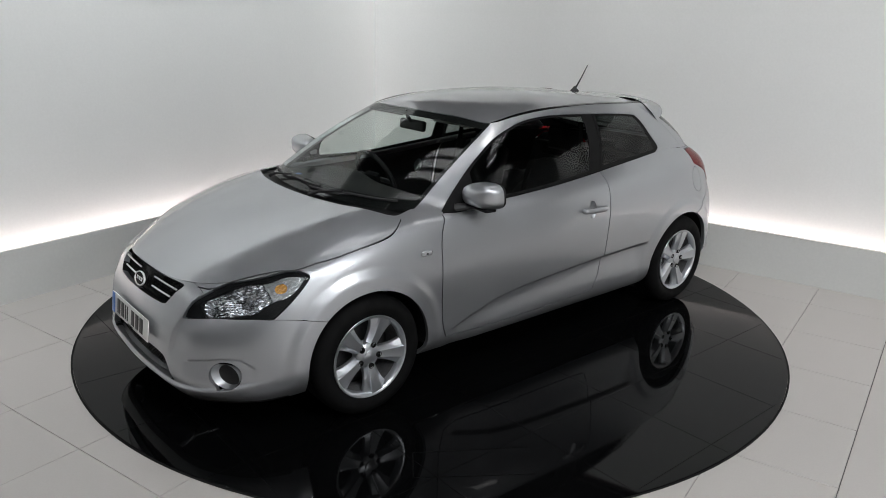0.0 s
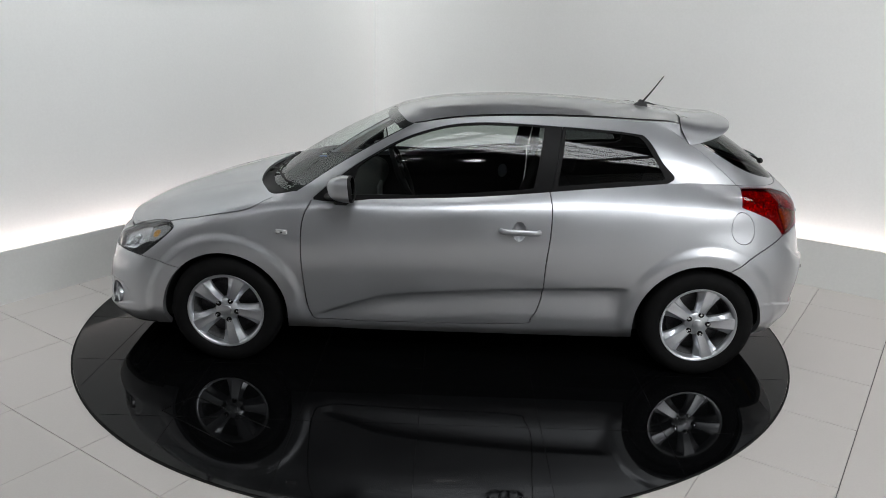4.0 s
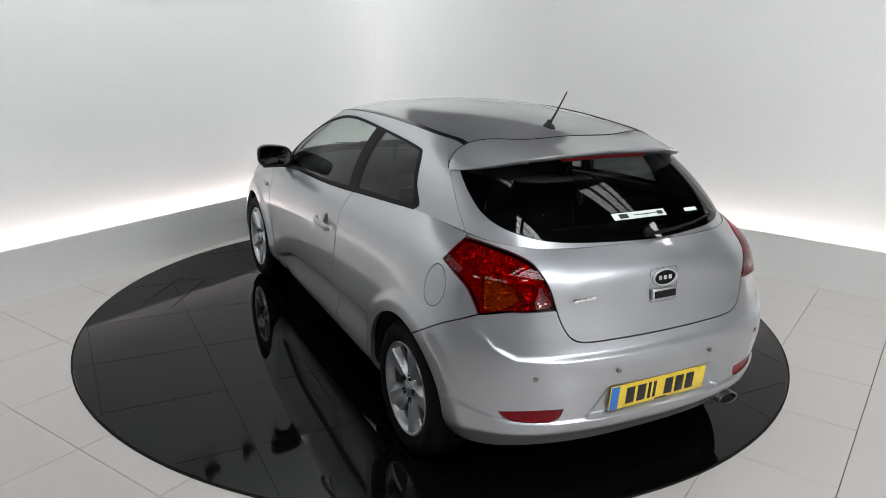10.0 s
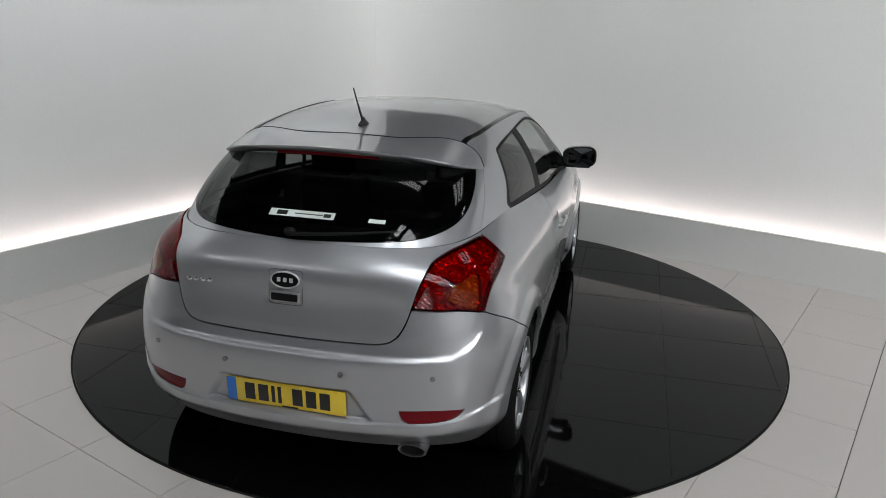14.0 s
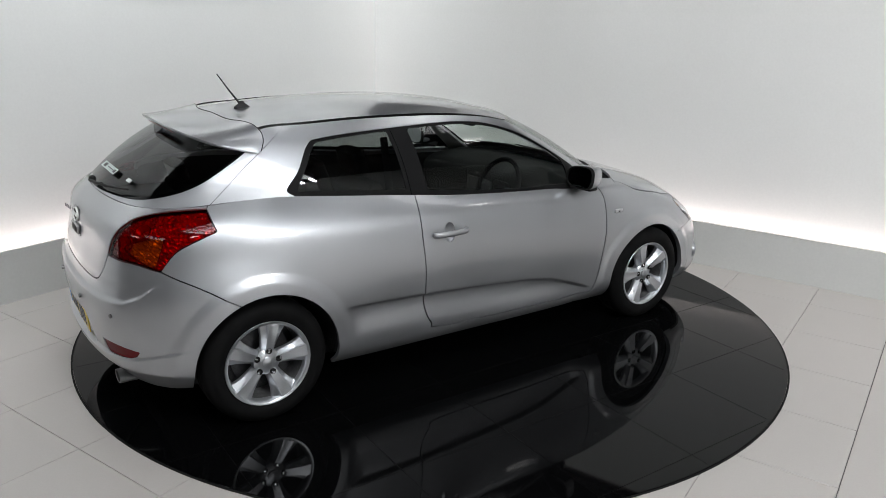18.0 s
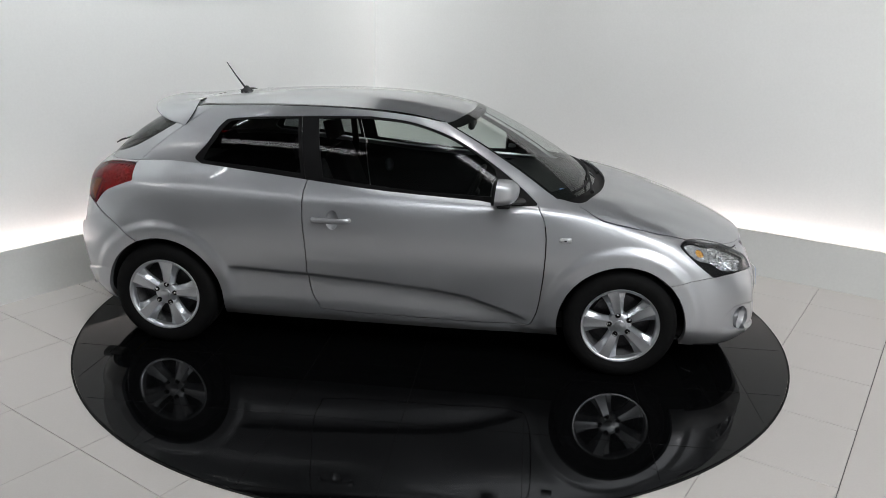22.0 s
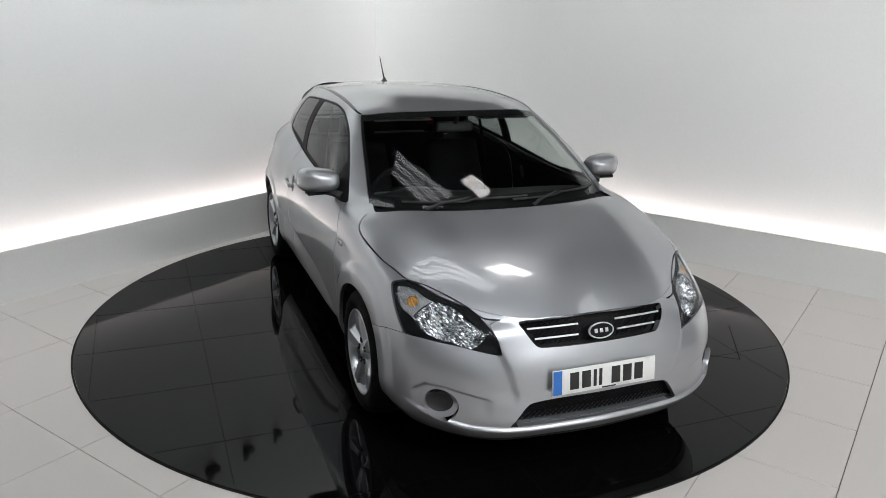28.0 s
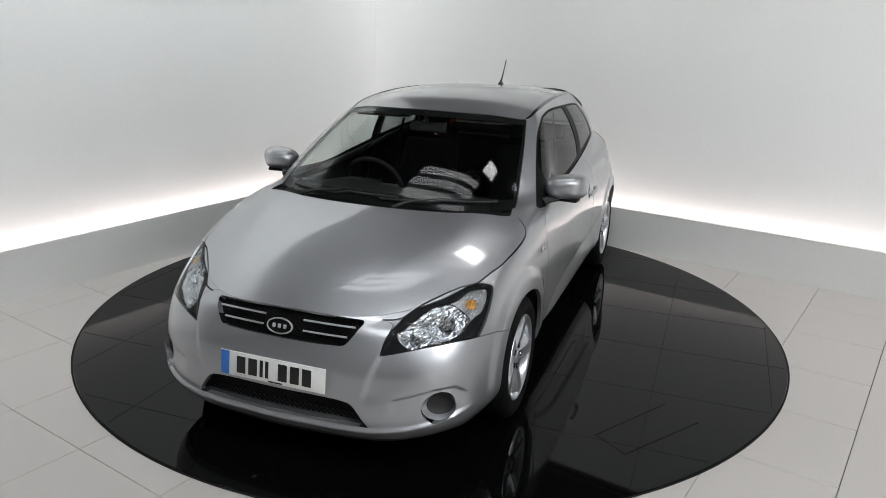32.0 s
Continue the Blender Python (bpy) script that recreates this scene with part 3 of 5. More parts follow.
def band_sheet():
    k = BAND[4].knots
    s = np.interp(np.linspace(0, k[-1], NU), k, np.arange(len(k)))
    rows = np.stack([b(s) for b in BAND], 1)                 # NU x 8 x 3
    knots = np.concatenate([[0], np.cumsum(np.linalg.norm(np.diff(rows, axis=1), axis=2).mean(0))])
    f = spline(rows.transpose(1, 0, 2).reshape(len(BAND), -1), knots)
    tv = np.linspace(0, knots[-1], NV)
    g = f(tv).reshape(NV, NU, 3).transpose(1, 0, 2).copy()
    x, y, z = g[..., 0], g[..., 1], g[..., 2]
    side = step((y - 0.70) / 0.08)
    # flared wheel arches
    for wx in WHEELS:
        r = np.hypot(x - wx, z - AXLE)
        up = step((z - 0.20) / 0.15)
        y += side * up * 0.014 * step((0.47 - r) / 0.06)
    # pressed line low on the door, falling towards the front
    line = np.interp(x, [-1.0, -.875, -.45, -.04, .28, .47, .60, .765, .9], [.530, .528, .514, .490, .464, .435, .393, .335, .30])
    ends = step((x + 0.93) / 0.12) * step((0.82 - x) / 0.10)
    d = line - z
    y -= side * ends * 0.024 * step(d / 0.022) * step((0.20 - d) / 0.17)
    # ledge round the rear bumper
    ledge = np.interp(y, [0, .16, .495, .66, .727, .75, .80], [.678, .677, .680, .685, .72, .757, .80])
    back = step((-1.62 - x) / 0.16)
    x -= back * step((0.80 - y) / 0.1) * 0.013 * (step((ledge - z) / 0.025) * step((z - 0.30) / 0.25) - 0.3 * bump((z - ledge - 0.03) / 0.05))
    # the lower lip of the rear bumper stands out below the plate and the reflectors
    low = np.interp(y, [0, .30, .50, .62, .70, .78, .84], [.388, .388, .388, .391, .402, .43, .45])
    tail_on = step((-1.58 - x) / 0.16)
    x -= tail_on * 0.013 * step((low - z) / 0.012 + 0.5) * step((z - 0.29) / 0.05)
    # hollow round the rear number plate, wider towards its foot
    half = np.interp(z, [.385, .53], [.375, .285])
    x += tail_on * 0.020 * step((half - y) / 0.035) * step((0.532 - z) / 0.02) * step((z - low + 0.004) / 0.012)
    # crease down the nose from the hood's corner to the lower intake
    nose = np.interp(z, [.40, .437, .514, .586, .656, .70], [.395, .408, .427, .457, .483, .495])
    d = y - nose
    front = step((x - 1.75) / 0.1)
    x -= front * 0.011 * step(d / 0.022) * step((0.24 - d) / 0.2) * step((z - 0.35) / 0.08) * step((0.655 - z) / 0.06)
    # pressed line over the fog lamps
    brow = np.interp(y, [.50, .524, .621, .683, .751, .785, .80], [.385, .393, .417, .432, .432, .395, .37])
    d = brow - z
    dent = front * 0.009 * step(d / 0.010) * step((0.12 - d) / 0.11) * step((y - 0.50) / 0.05) * step((0.80 - y) / 0.03)
    x -= dent * 0.8
    y -= dent * 0.5
    # chin that stands out under the lower intake and rises towards the wheels
    chin = np.interp(y, [0, .30, .43, .60, .74, .84], [.238, .240, .246, .266, .300, .33])
    fwd = front * 0.016 * step((chin - z) / 0.014 + 0.5) * step((0.83 - y) / 0.08)
    x += fwd
    y += fwd * 0.35 * step((y - 0.2) / 0.2)
    a = np.linspace(0, k[-1], NU)[:, None]
    b = tv[None, :]
    return Sheet(g, a, b)


def blend_patch(front, rear, mid, edge, nu, nv, power=2.0):
    """A Coons patch: front(b), rear(b) across, mid(a), edge(a) along; level across its middle."""
    a = np.linspace(0, 1, nu)
    b = np.linspace(0, 1, nv)
    f, r, m, e = front(b), rear(b), mid(a), edge(a)
    A, B = a[:, None, None], b[None, :, None]
    B2 = B ** power
    g = (1 - A) * f[None] + A * r[None]
    g = g + (1 - B2) * (m[:, None] - (1 - A) * f[0] - A * r[0]) + B2 * (e[:, None] - (1 - A) * f[-1] - A * r[-1])
    return g


def arc(points):
    """A curve through points by arc length, from 0 to 1."""
    p = np.asarray(points, float)
    k = np.concatenate([[0], np.cumsum(np.linalg.norm(np.diff(p, axis=0), axis=1))])
    f = spline(p, k / k[-1])
    return f


def across(points):
    """A curve from the middle plane outwards, level in the middle."""
    p = np.asarray(points, float)
    full = np.concatenate([p[:0:-1] * [1, -1, 1], p])
    k = np.concatenate([[0], np.cumsum(np.linalg.norm(np.diff(full, axis=0), axis=1))])
    k0 = k[len(p) - 1]
    f = spline(full, k)
    return lambda t: f(k0 + np.asarray(t) * (k[-1] - k0))


HOOD_SIDE = 6.55           # the station of the belt where the hood ends
HOOD_MID = [(2.082, 0, .718), (1.96, 0, .782), (1.78, 0, .853), (1.52, 0, .925), (1.25, 0, .978)]


def hood_sheet():
    s2 = 2.0
    fr = lambda b: BELT(np.asarray(b) * s2)
    ed = lambda a: BELT(s2 + np.asarray(a) * (HOOD_SIDE - s2))
    corner = ed(np.array([1.0]))[0]
    re = across([HOOD_MID[-1], (1.225, .30, .977), (1.15, .58, .972), tuple(corner)])
    g = blend_patch(fr, re, arc(HOOD_MID), ed, 90, 64, 2.6)
    # two soft ridges from the grille to the windscreen pillars
    x, y = g[..., 0], g[..., 1]
    ridge = 0.40 + (2.07 - x) * 0.20
    g[..., 2] += 0.006 * bump((y - ridge) / 0.16) * step((2.06 - x) / 0.25) * step((0.775 - y) / 0.1)
    return Sheet(g, np.linspace(0, 1.0, 90)[:, None], np.linspace(0, .78, 64)[None, :], flip=True)


# greenhouse: base and roof-edge lines with a bulge between
G0 = [(1.19, 0, .972), (1.155, .30, .972), (1.06, .57, .97), (.965, .695, .968), (.84, .797, .957), (.45, .795, .970), (.0, .788, .993), (-.45, .775, 1.032),
      (-.85, .754, 1.066), (-1.15, .727, 1.087), (-1.42, .69, 1.083), (-1.62, .63, 1.068), (-1.745, .53, 1.062), (-1.835, .30, 1.064), (-1.868, 0, 1.068)]
G3 = [(.42, 0, 1.388), (.405, .27, 1.384), (.36, .46, 1.372), (.29, .570, 1.358), (.20, .590, 1.374), (.08, .592, 1.393), (-.12, .588, 1.410), (-.45, .578, 1.418),
      (-.80, .562, 1.411), (-1.04, .545, 1.400), (-1.19, .528, 1.385), (-1.33, .52, 1.335), (-1.41, .46, 1.325), (-1.46, .26, 1.335), (-1.475, 0, 1.34)]
SWELL = [.030, .030, .028, .020, .024, .034, .036, .036, .034, .030, .026, .022, .020, .018, .018]


def house_sheet():
    a, c = np.array(G0), np.array(G3)
    w = np.array(SWELL)[:, None]
    out = np.gradient(a, axis=0)
    out = np.stack([-out[:, 1], out[:, 0], 0 * out[:, 0]], 1)
    out = -out / np.linalg.norm(out, axis=1, keepdims=True)
    out[0], out[-1] = (1, 0, 0), (-1, 0, 0)
    rows = []
    for t in (0, .25, .5, .75, 1.0):
        p = a + (c - a) * t + out * w * 4 * t * (1 - t) * 0.9 + np.array([0, 0, 1]) * w * 4 * t * (1 - t) * 0.5
        rows.append(ring(p))
    k = rows[2].knots
    s = np.interp(np.linspace(0, k[-1], 300), k, np.arange(len(k)))
    pts = np.stack([r(s) for r in rows], 1)
    f = spline(pts.transpose(1, 0, 2).reshape(5, -1), np.arange(5) * 0.12)
    tv = np.linspace(0, .48, 44)
    g = f(tv).reshape(44, 300, 3).transpose(1, 0, 2).copy()
    return Sheet(g, np.linspace(0, k[-1], 300)[:, None], tv[None, :]), rows[-1]


ROOF_MID = [(.42, 0, 1.388), (.30, 0, 1.416), (.05, 0, 1.451), (-.35, 0, 1.469), (-.75, 0, 1.456), (-1.09, 0, 1.426), (-1.25, 0, 1.409)]


def roof_sheet(top):
    fr = lambda b: top(np.asarray(b) * 3.0)
    ed = lambda a: top(3.0 + np.asarray(a) * 7.0)
    c = ed(np.array([1.0]))[0]
    re = across([ROOF_MID[-1], (-1.243, .27, 1.404), tuple(c)])
    g = blend_patch(fr, re, arc(ROOF_MID), ed, 90, 40)
    return Sheet(g, np.linspace(0, 1.65, 90)[:, None], np.linspace(0, .57, 40)[None, :], flip=True)


band = band_sheet()
hood = hood_sheet()


def marry_pillars():
    """The foot of the windscreen pillars runs smoothly into the wings."""
    top = band.grid[:, -1]
    for i in range(house.nu):
        p = house.grid[i, 0]
        if not (.62 < p[0] < 1.05 and p[1] > .60):
            continue
        k = int(np.argmin(np.linalg.norm(top - p, axis=1)))
        n = band.normal[k, -1]
        w = (step(1 - house.b[0] / 0.10) * float(step(np.array((p[0] - .62) / .18))))[:, None]
        house.normal[i] = house.normal[i] * (1 - w) + n * w


def marry():
    """One rounded edge where the hood sheet meets the wings."""
    top = band.grid[:, -1]
    e = hood.grid[:, -1]
    for i in range(band.nu):
        d = np.linalg.norm(e - top[i], axis=1)
        k = int(np.argmin(d))
        if d[k] > 0.02:
            continue
        n = band.normal[i, -1] + hood.normal[k, -1]
        n /= np.linalg.norm(n)
        w = step(1 - (band.b[0, -1] - band.b[0]) / 0.07)[:, None]
        band.normal[i] = band.normal[i] * (1 - w) + n * w
    for k in range(hood.nu):
        d = np.linalg.norm(top - e[k], axis=1)
        i = int(np.argmin(d))
        n = band.normal[i, -1]
        w = step(1 - (hood.b[0, -1] - hood.b[0]) / 0.10)[:, None]
        hood.normal[k] = hood.normal[k] * (1 - w) + n * w


marry()
house, roof_edge = house_sheet()
marry_pillars()
roof = roof_sheet(roof_edge)

# ---- the car ----
car = tagged(new("car"), label="silver three-door hatchback parked on the black turntable", category="car")

AMBER = material("amber_lens", (0.75, 0.25, 0.02), 0.15, coat=1.0, grain=0.1, grain_size=120)
REPEAT = material("clear_plastic", (0.60, 0.61, 0.62), 0.15, metal=0.3, coat=1.0, grain=0.15, grain_size=200)
AMBERLENS = glass("amber_glass", (0.55, 0.22, 0.03), ior=1.42)
PINKLENS = glass("pink_lens", (0.85, 0.55, 0.56))
REDLENS = glass("red_lens", (0.60, 0.012, 0.025), ior=1.42)
CLEARLENS = glass("lamp_lens", (0.93, 0.95, 0.96), ior=1.32)
REDBACK = material("red_reflector", (0.42, 0.02, 0.03), 0.18, metal=0.5, coat=1.0, grain=0.25, grain_size=160, stain=0.3, stain_size=25)
REDSOLID = material("red_plastic", (0.15, 0.004, 0.008), 0.3, spec=0.15, grain=0.2, grain_size=220)
LAMPDARK = material("lamp_housing", (0.004, 0.004, 0.0045), 0.6, grain=0.1, spec=0.2)
GRILLE_BLACK = material("grille_black", (0.005, 0.005, 0.0055), 0.55, grain=0.1, spec=0.2)
BRIGHT = material("satin_chrome", (0.78, 0.79, 0.80), 0.3, metal=0.6, grain=0.02)
SILLGREY = material("sill_grey", (0.07, 0.075, 0.08), 0.4, metal=0.5, grain=0.1)
PIPE = material("pipe_steel", (0.22, 0.22, 0.225), 0.3, metal=1.0, grain=0.1)
CLOTH = material("seat_cloth", (0.010, 0.010, 0.011), 0.95, spec=0.1, grain=0.3, grain_size=300, bump=0.3, stain=0.15, stain_size=10)
CABIN = material("cabin_plastic", (0.009, 0.009, 0.010), 0.65, spec=0.2, grain=0.2, grain_size=250, bump=0.15)
LINER = material("headlining", (0.20, 0.20, 0.195), 0.9, grain=0.05, grain_size=400)
PLATE_W = material("white_plate", (0.75, 0.76, 0.74), 0.3, coat=0.4, grain=0.02, stain=0.04, stain_size=12)
PLATE_Y = material("yellow_plate", (0.80, 0.58, 0.04), 0.3, coat=0.4, grain=0.02, stain=0.05, stain_size=12)
PLATE_B = material("blue_band", (0.03, 0.16, 0.52), 0.35, grain=0.03)
INK = material("black_ink", (0.012, 0.012, 0.012), 0.4, grain=0.05)
PAPER = material("paper_label", (0.70, 0.78, 0.74), 0.6, grain=0.04, grain_size=60)
MIRROR = material("mirror_glass", (0.30, 0.31, 0.32), 0.02, metal=1.0, grain=0.005)


def panel(name, piece, mat, label="", parent=None, rim=0.012):
    p = rim_of(piece, rim) if rim else piece
    n = p[1] / np.maximum(np.linalg.norm(p[1], axis=1, keepdims=True), 1e-9)
    return mesh_object(name, p[0], p[3], mat, parent or car, label, True, n)


def both(p):
    return joined(p, mirrored(p))


def on_band(pts, n=8, closed=True):
    return smooth_loop([band.flat(p) for p in pts], n, closed)


def on_house(pts, n=8, closed=True):
    return smooth_loop([house.flat(p) for p in pts], n, closed)


def double(pts, corners):
    """The list with the points of those numbers given twice, as corners."""
    return [p for i, p in enumerate(pts) for _ in range(2 if i in corners else 1)]


A_END, B_TOP = float(band.a[-1, 0]), float(band.b[0, -1])
body = band.piece()
arch_f = lambda q: np.hypot(q[:, 0] - WHEELS[0], q[:, 1] - AXLE - 0.002) - 0.352
arch_r = lambda q: np.hypot(q[:, 0] - WHEELS[1] - 0.012, q[:, 1] - AXLE - 0.004) - 0.358
_, body = cut(body, arch_f, 0, "xz")
_, body = cut(body, arch_r, 0, "xz")

# headlamps
HEAD = [(2.072, .452, .567), (2.03, .474, .646), (1.952, .505, .697), (1.881, .545, .728), (1.795, .608, .757), (1.714, .675, .779), (1.656, .732, .79), (1.624, .774, .785),
        (1.615, .798, .768), (1.658, .808, .725), (1.734, .808, .659), (1.793, .795, .612), (1.810, .79, .604), (1.895, .722, .603), (1.985, .615, .592)]
head_loop = on_band(double(HEAD, (0, 12)))
head, body = cut(body, inside(head_loop), 0.003)
# tail lamps
TAIL = [(-1.508, .786, .982), (-1.519, .687, 1.063), (-1.611, .654, 1.06), (-1.719, .601, 1.048), (-1.80, .556, 1.025), (-1.85, .541, .996), (-1.90, .520, .935),
        (-1.922, .499, .858), (-1.888, .599, .851), (-1.838, .676, .845), (-1.762, .757, .822), (-1.733, .760, .859), (-1.685, .766, .906), (-1.613, .777, .941)]
tail_loop = on_band(double(TAIL, (0, 1, 7, 10)))
tail, body = cut(body, inside(tail_loop), 0.003)
TAIL_AMBER = [(-1.729, .711, .966), (-1.833, .639, .938), (-1.87, .609, .901), (-1.789, .727, .838), (-1.758, .735, .879)]
TAIL_CLEAR = [(-1.882, .554, .948), (-1.92, .507, .859), (-1.896, .576, .861)]
tail_whole = tail
tail_amber, tail = cut(tail, inside(on_band(TAIL_AMBER)), 0.0)
tail_clear, tail = cut(tail, inside(on_band(double(TAIL_CLEAR, (1,)))), 0.0)
LAMPWIN = [(2.028, .519, .641), (2.03, .569, .603), (1.983, .633, .613), (1.919, .701, .625), (1.858, .746, .641), (1.815, .757, .668), (1.771, .772, .687), (1.719, .793, .701), (1.659, .792, .745),
           (1.645, .775, .773), (1.699, .724, .774), (1.777, .679, .745), (1.84, .607, .729), (1.917, .559, .698), (1.992, .528, .667)]
lamp_window = inside(on_band(LAMPWIN))

# hood
HOOD = [(2.095, -.2), (2.095, 0), (2.075, .25), (2.045, .34), (1.995, .435), (1.955, .497), (1.881, .545), (1.795, .608), (1.714, .675), (1.650, .735), (1.557, .768), (1.451, .800), (1.30, .823),
        (1.17, .824), (1.095, .786), (1.035, .725), (.985, .667), (.9, .6), (.9, -.2)]
hood_loop = smooth_loop(double(HOOD, (0, 1, 16, 17, 18)), 8)
hood_line = inside(hood_loop)
hood_a, hood_rest = cut(hood.piece(), hood_line, 0.003, "xy")
front_top = lambda q: np.where((q[:, 0] > 0.95) & (q[:, 0] < 2.0), hood_line(q), 9.0)
hood_b, body = cut(body, front_top, 0.003, "xy")
hood_b = clip(hood_b, 0.5 - hood_b[0][:, 2])
panel("hood", both(joined(hood_a, hood_b)), PAINT, rim=0.015)

# front bumper with its openings
FRONT_SEAM = [(1.40, .889, .535), (1.518, .889, .553), (1.676, .852, .588), (1.810, .79, .604), (1.895, .722, .603), (1.985, .615, .592), (2.072, .452, .567), (2.03, .474, .646), (1.99, .478, .672)]
fs = [band.flat(p) for p in double(FRONT_SEAM, (3, 6, 7))]
fs = smooth_loop(fs, 8, closed=False)
front_poly = np.concatenate([fs, [[0.40, B_TOP + .05], [-.05, B_TOP + .05], [-.05, -.05], [fs[0][0], -.05]]])
bumper, body = cut(body, inside(front_poly), 0.0015)
GRILLE = [(2.08, -.1, .714), (2.08, 0, .714), (2.070, .159, .709), (2.040, .335, .698), (2.032, .362, .684), (2.075, .342, .646), (2.10, .312, .605), (2.108, .285, .592), (2.124, .175, .592), (2.13, 0, .592), (2.13, -.1, .592)]


def loop_half(pts, corners=()):
    """An outline that crosses the middle plane; points with y below nought lie past it."""
    out = []
    for p in double(pts, corners):
        q = band.flat((p[0], abs(p[1]), p[2]))
        out.append((-q[0], q[1]) if p[1] < 0 else q)
    return smooth_loop(out, 8)


grille_loop = loop_half(GRILLE, (3, 7))
LOWER = [(2.15, -.1, .372), (2.15, 0, .372), (2.156, .18, .372), (2.139, .308, .366), (2.129, .356, .350), (2.112, .399, .295), (2.12, .428, .250), (2.10, .36, .247), (2.145, .165, .250), (2.15, 0, .250), (2.15, -.1, .250)]
lower_loop = loop_half(LOWER, (6,))
bumper = clip(bumper, bumper[2][:, 1] - B_TOP + 0.003)
grille, bumper = cut(bumper, inside(grille_loop), 0.0)
lower, bumper = cut(bumper, inside(lower_loop), 0.0)
fog_c = band.flat((2.005, .690, .345))
fog_sdf = lambda q: (np.hypot((q[:, 0] - fog_c[0]) / 1.12, q[:, 1] - fog_c[1]) - 0.066)
fog, bumper = cut(bumper, fog_sdf, 0.0)
lip, bumper = cut(bumper, lambda q: np.maximum(q[:, 1] - .028 + .012 * (q[:, 0] / .9) ** 2, q[:, 0] - .95), 0.0)
bumper_f = panel("front_bumper", both(bumper), PAINT, rim=0.03)

panel("lower_lip", both(lip), BLACKMATT, "black plastic lip under the bumper", parent=bumper_f, rim=0.03)

# rear bumper
REAR_SEAM = [(-1.40, .90, .61), (-1.505, .894, .673), (-1.626, .836, .748), (-1.762, .757, .822), (-1.838, .676, .845), (-1.888, .599, .851), (-1.922, .499, .857), (-1.943, .478, .793),
             (-1.961, .443, .742), (-1.976, .384, .721), (-1.99, .228, .717), (-1.995, 0, .715)]
rs = smooth_loop([band.flat(p) for p in double(REAR_SEAM, (3, 6))], 8, closed=False)
rear_poly = np.concatenate([rs, [[A_END + .05, rs[-1][1]], [A_END + .05, -.05], [rs[0][0], -.05]]])
rbumper, body = cut(body, inside(rear_poly), 0.0025)
REFL = [(-1.866, .707, .442), (-1.93, .592, .451), (-1.969, .466, .45), (-1.963, .49, .397), (-1.941, .56, .391), (-1.905, .642, .395), (-1.88, .685, .413)]
refl, rbumper = cut(rbumper, inside(on_band(double(REFL, (0, 2)))), 0.001)
bumper_r = panel("rear_bumper", both(rbumper), PAINT, rim=0.026)

# tailgate: its lower part lies on the band, its upper part frames the rear glass
gate_line = [(-1.922, .499, .857), (-1.90, .520, .935), (-1.85, .541, .996), (-1.80, .556, 1.025), (-1.719, .601, 1.048), (-1.611, .654, 1.06), (-1.519, .687, 1.063)]
gl = [band.flat(p) for p in gate_line]
gate_poly = np.concatenate([gl, [[gl[-1][0], B_TOP + .05], [A_END + .05, B_TOP + .05], [A_END + .05, 0.3], [gl[0][0] - .02, 0.3]]])
gate, body = cut(body, inside(np.array(gate_poly)), 0.0025)
hs = house.piece()
GATE_UP = [(-1.224, .616, 1.293), (-1.30, .637, 1.24), (-1.365, .655, 1.19), (-1.44, .67, 1.127), (-1.511, .68, 1.066)]
gu = np.array([house.flat(p) for p in GATE_UP])
H_END, H_TOP = float(house.a[-1, 0]), float(house.b[0, -1])
d0 = gu[0] - gu[1]
up_poly = np.concatenate([[gu[0] + d0 * 2.5], gu, [[gu[-1][0] + .02, -.05], [H_END + .05, -.05], [H_END + .05, H_TOP + .05]]])
gate_up, hs = cut(hs, inside(up_poly), 0.0015)
RGLASS = [(-1.27, .588, 1.312), (-1.293, .598, 1.292), (-1.431, .621, 1.212), (-1.532, .616, 1.158), (-1.632, .581, 1.12), (-1.74, .492, 1.091), (-1.806, .354, 1.080), (-1.85, .15, 1.076), (-1.866, 0, 1.076)]
rg = [house.flat(p) for p in RGLASS]
rg_poly = smooth_loop(double([(rg[0][0] - .005, H_TOP + .05)] + rg + [(H_END + .05, rg[-1][1]), (H_END + .05, H_TOP + .05)], (0, 9, 10, 11)), 8)
rear_glass, gate_up = cut(gate_up, inside(rg_poly), 0.001)
tailgate = panel("tailgate", both(joined(gate, gate_up)), PAINT, rim=0.012)
frit = lambda q: inside(rg_poly)(q) + 0.028
rg_in, rg_frit = cut(rear_glass, frit, 0.0)
panel("rear_window", both(rear_glass), PRIVACY, "dark tinted rear window with stickers", parent=tailgate, rim=0.004)
panel("window_border", both(moved(rg_frit, -0.003)), BLACKTRIM, parent=tailgate, rim=0)

# doors, cut through band and window frames
DOOR = [(-.452, 1.06), (-.470, .965), (-.467, .817), (-.451, .658), (-.439, .446), (-.392, .329), (-.313, .287), (.285, .274), (.758, .273), (.848, .324), (.881, .519), (.889, .752), (.874, .875), (.838, .952), (.80, 1.06)]
door_loop = smooth_loop(double(DOOR, (0, 14)), 8)
door, body = cut(body, inside(door_loop), 0.003, "xz")
dish, door = cut(door, lambda q: (np.hypot((q[:, 0] + .297) / .036, (q[:, 1] - .832) / .054) - 1) * .04, 0.0, "xz")

# wings, sill and quarter panels
wing_f = lambda q: 0.864 - q[:, 0]
wing, side = cut(body, wing_f, 0.0, "xz")
wing = joined(wing, hood_rest)
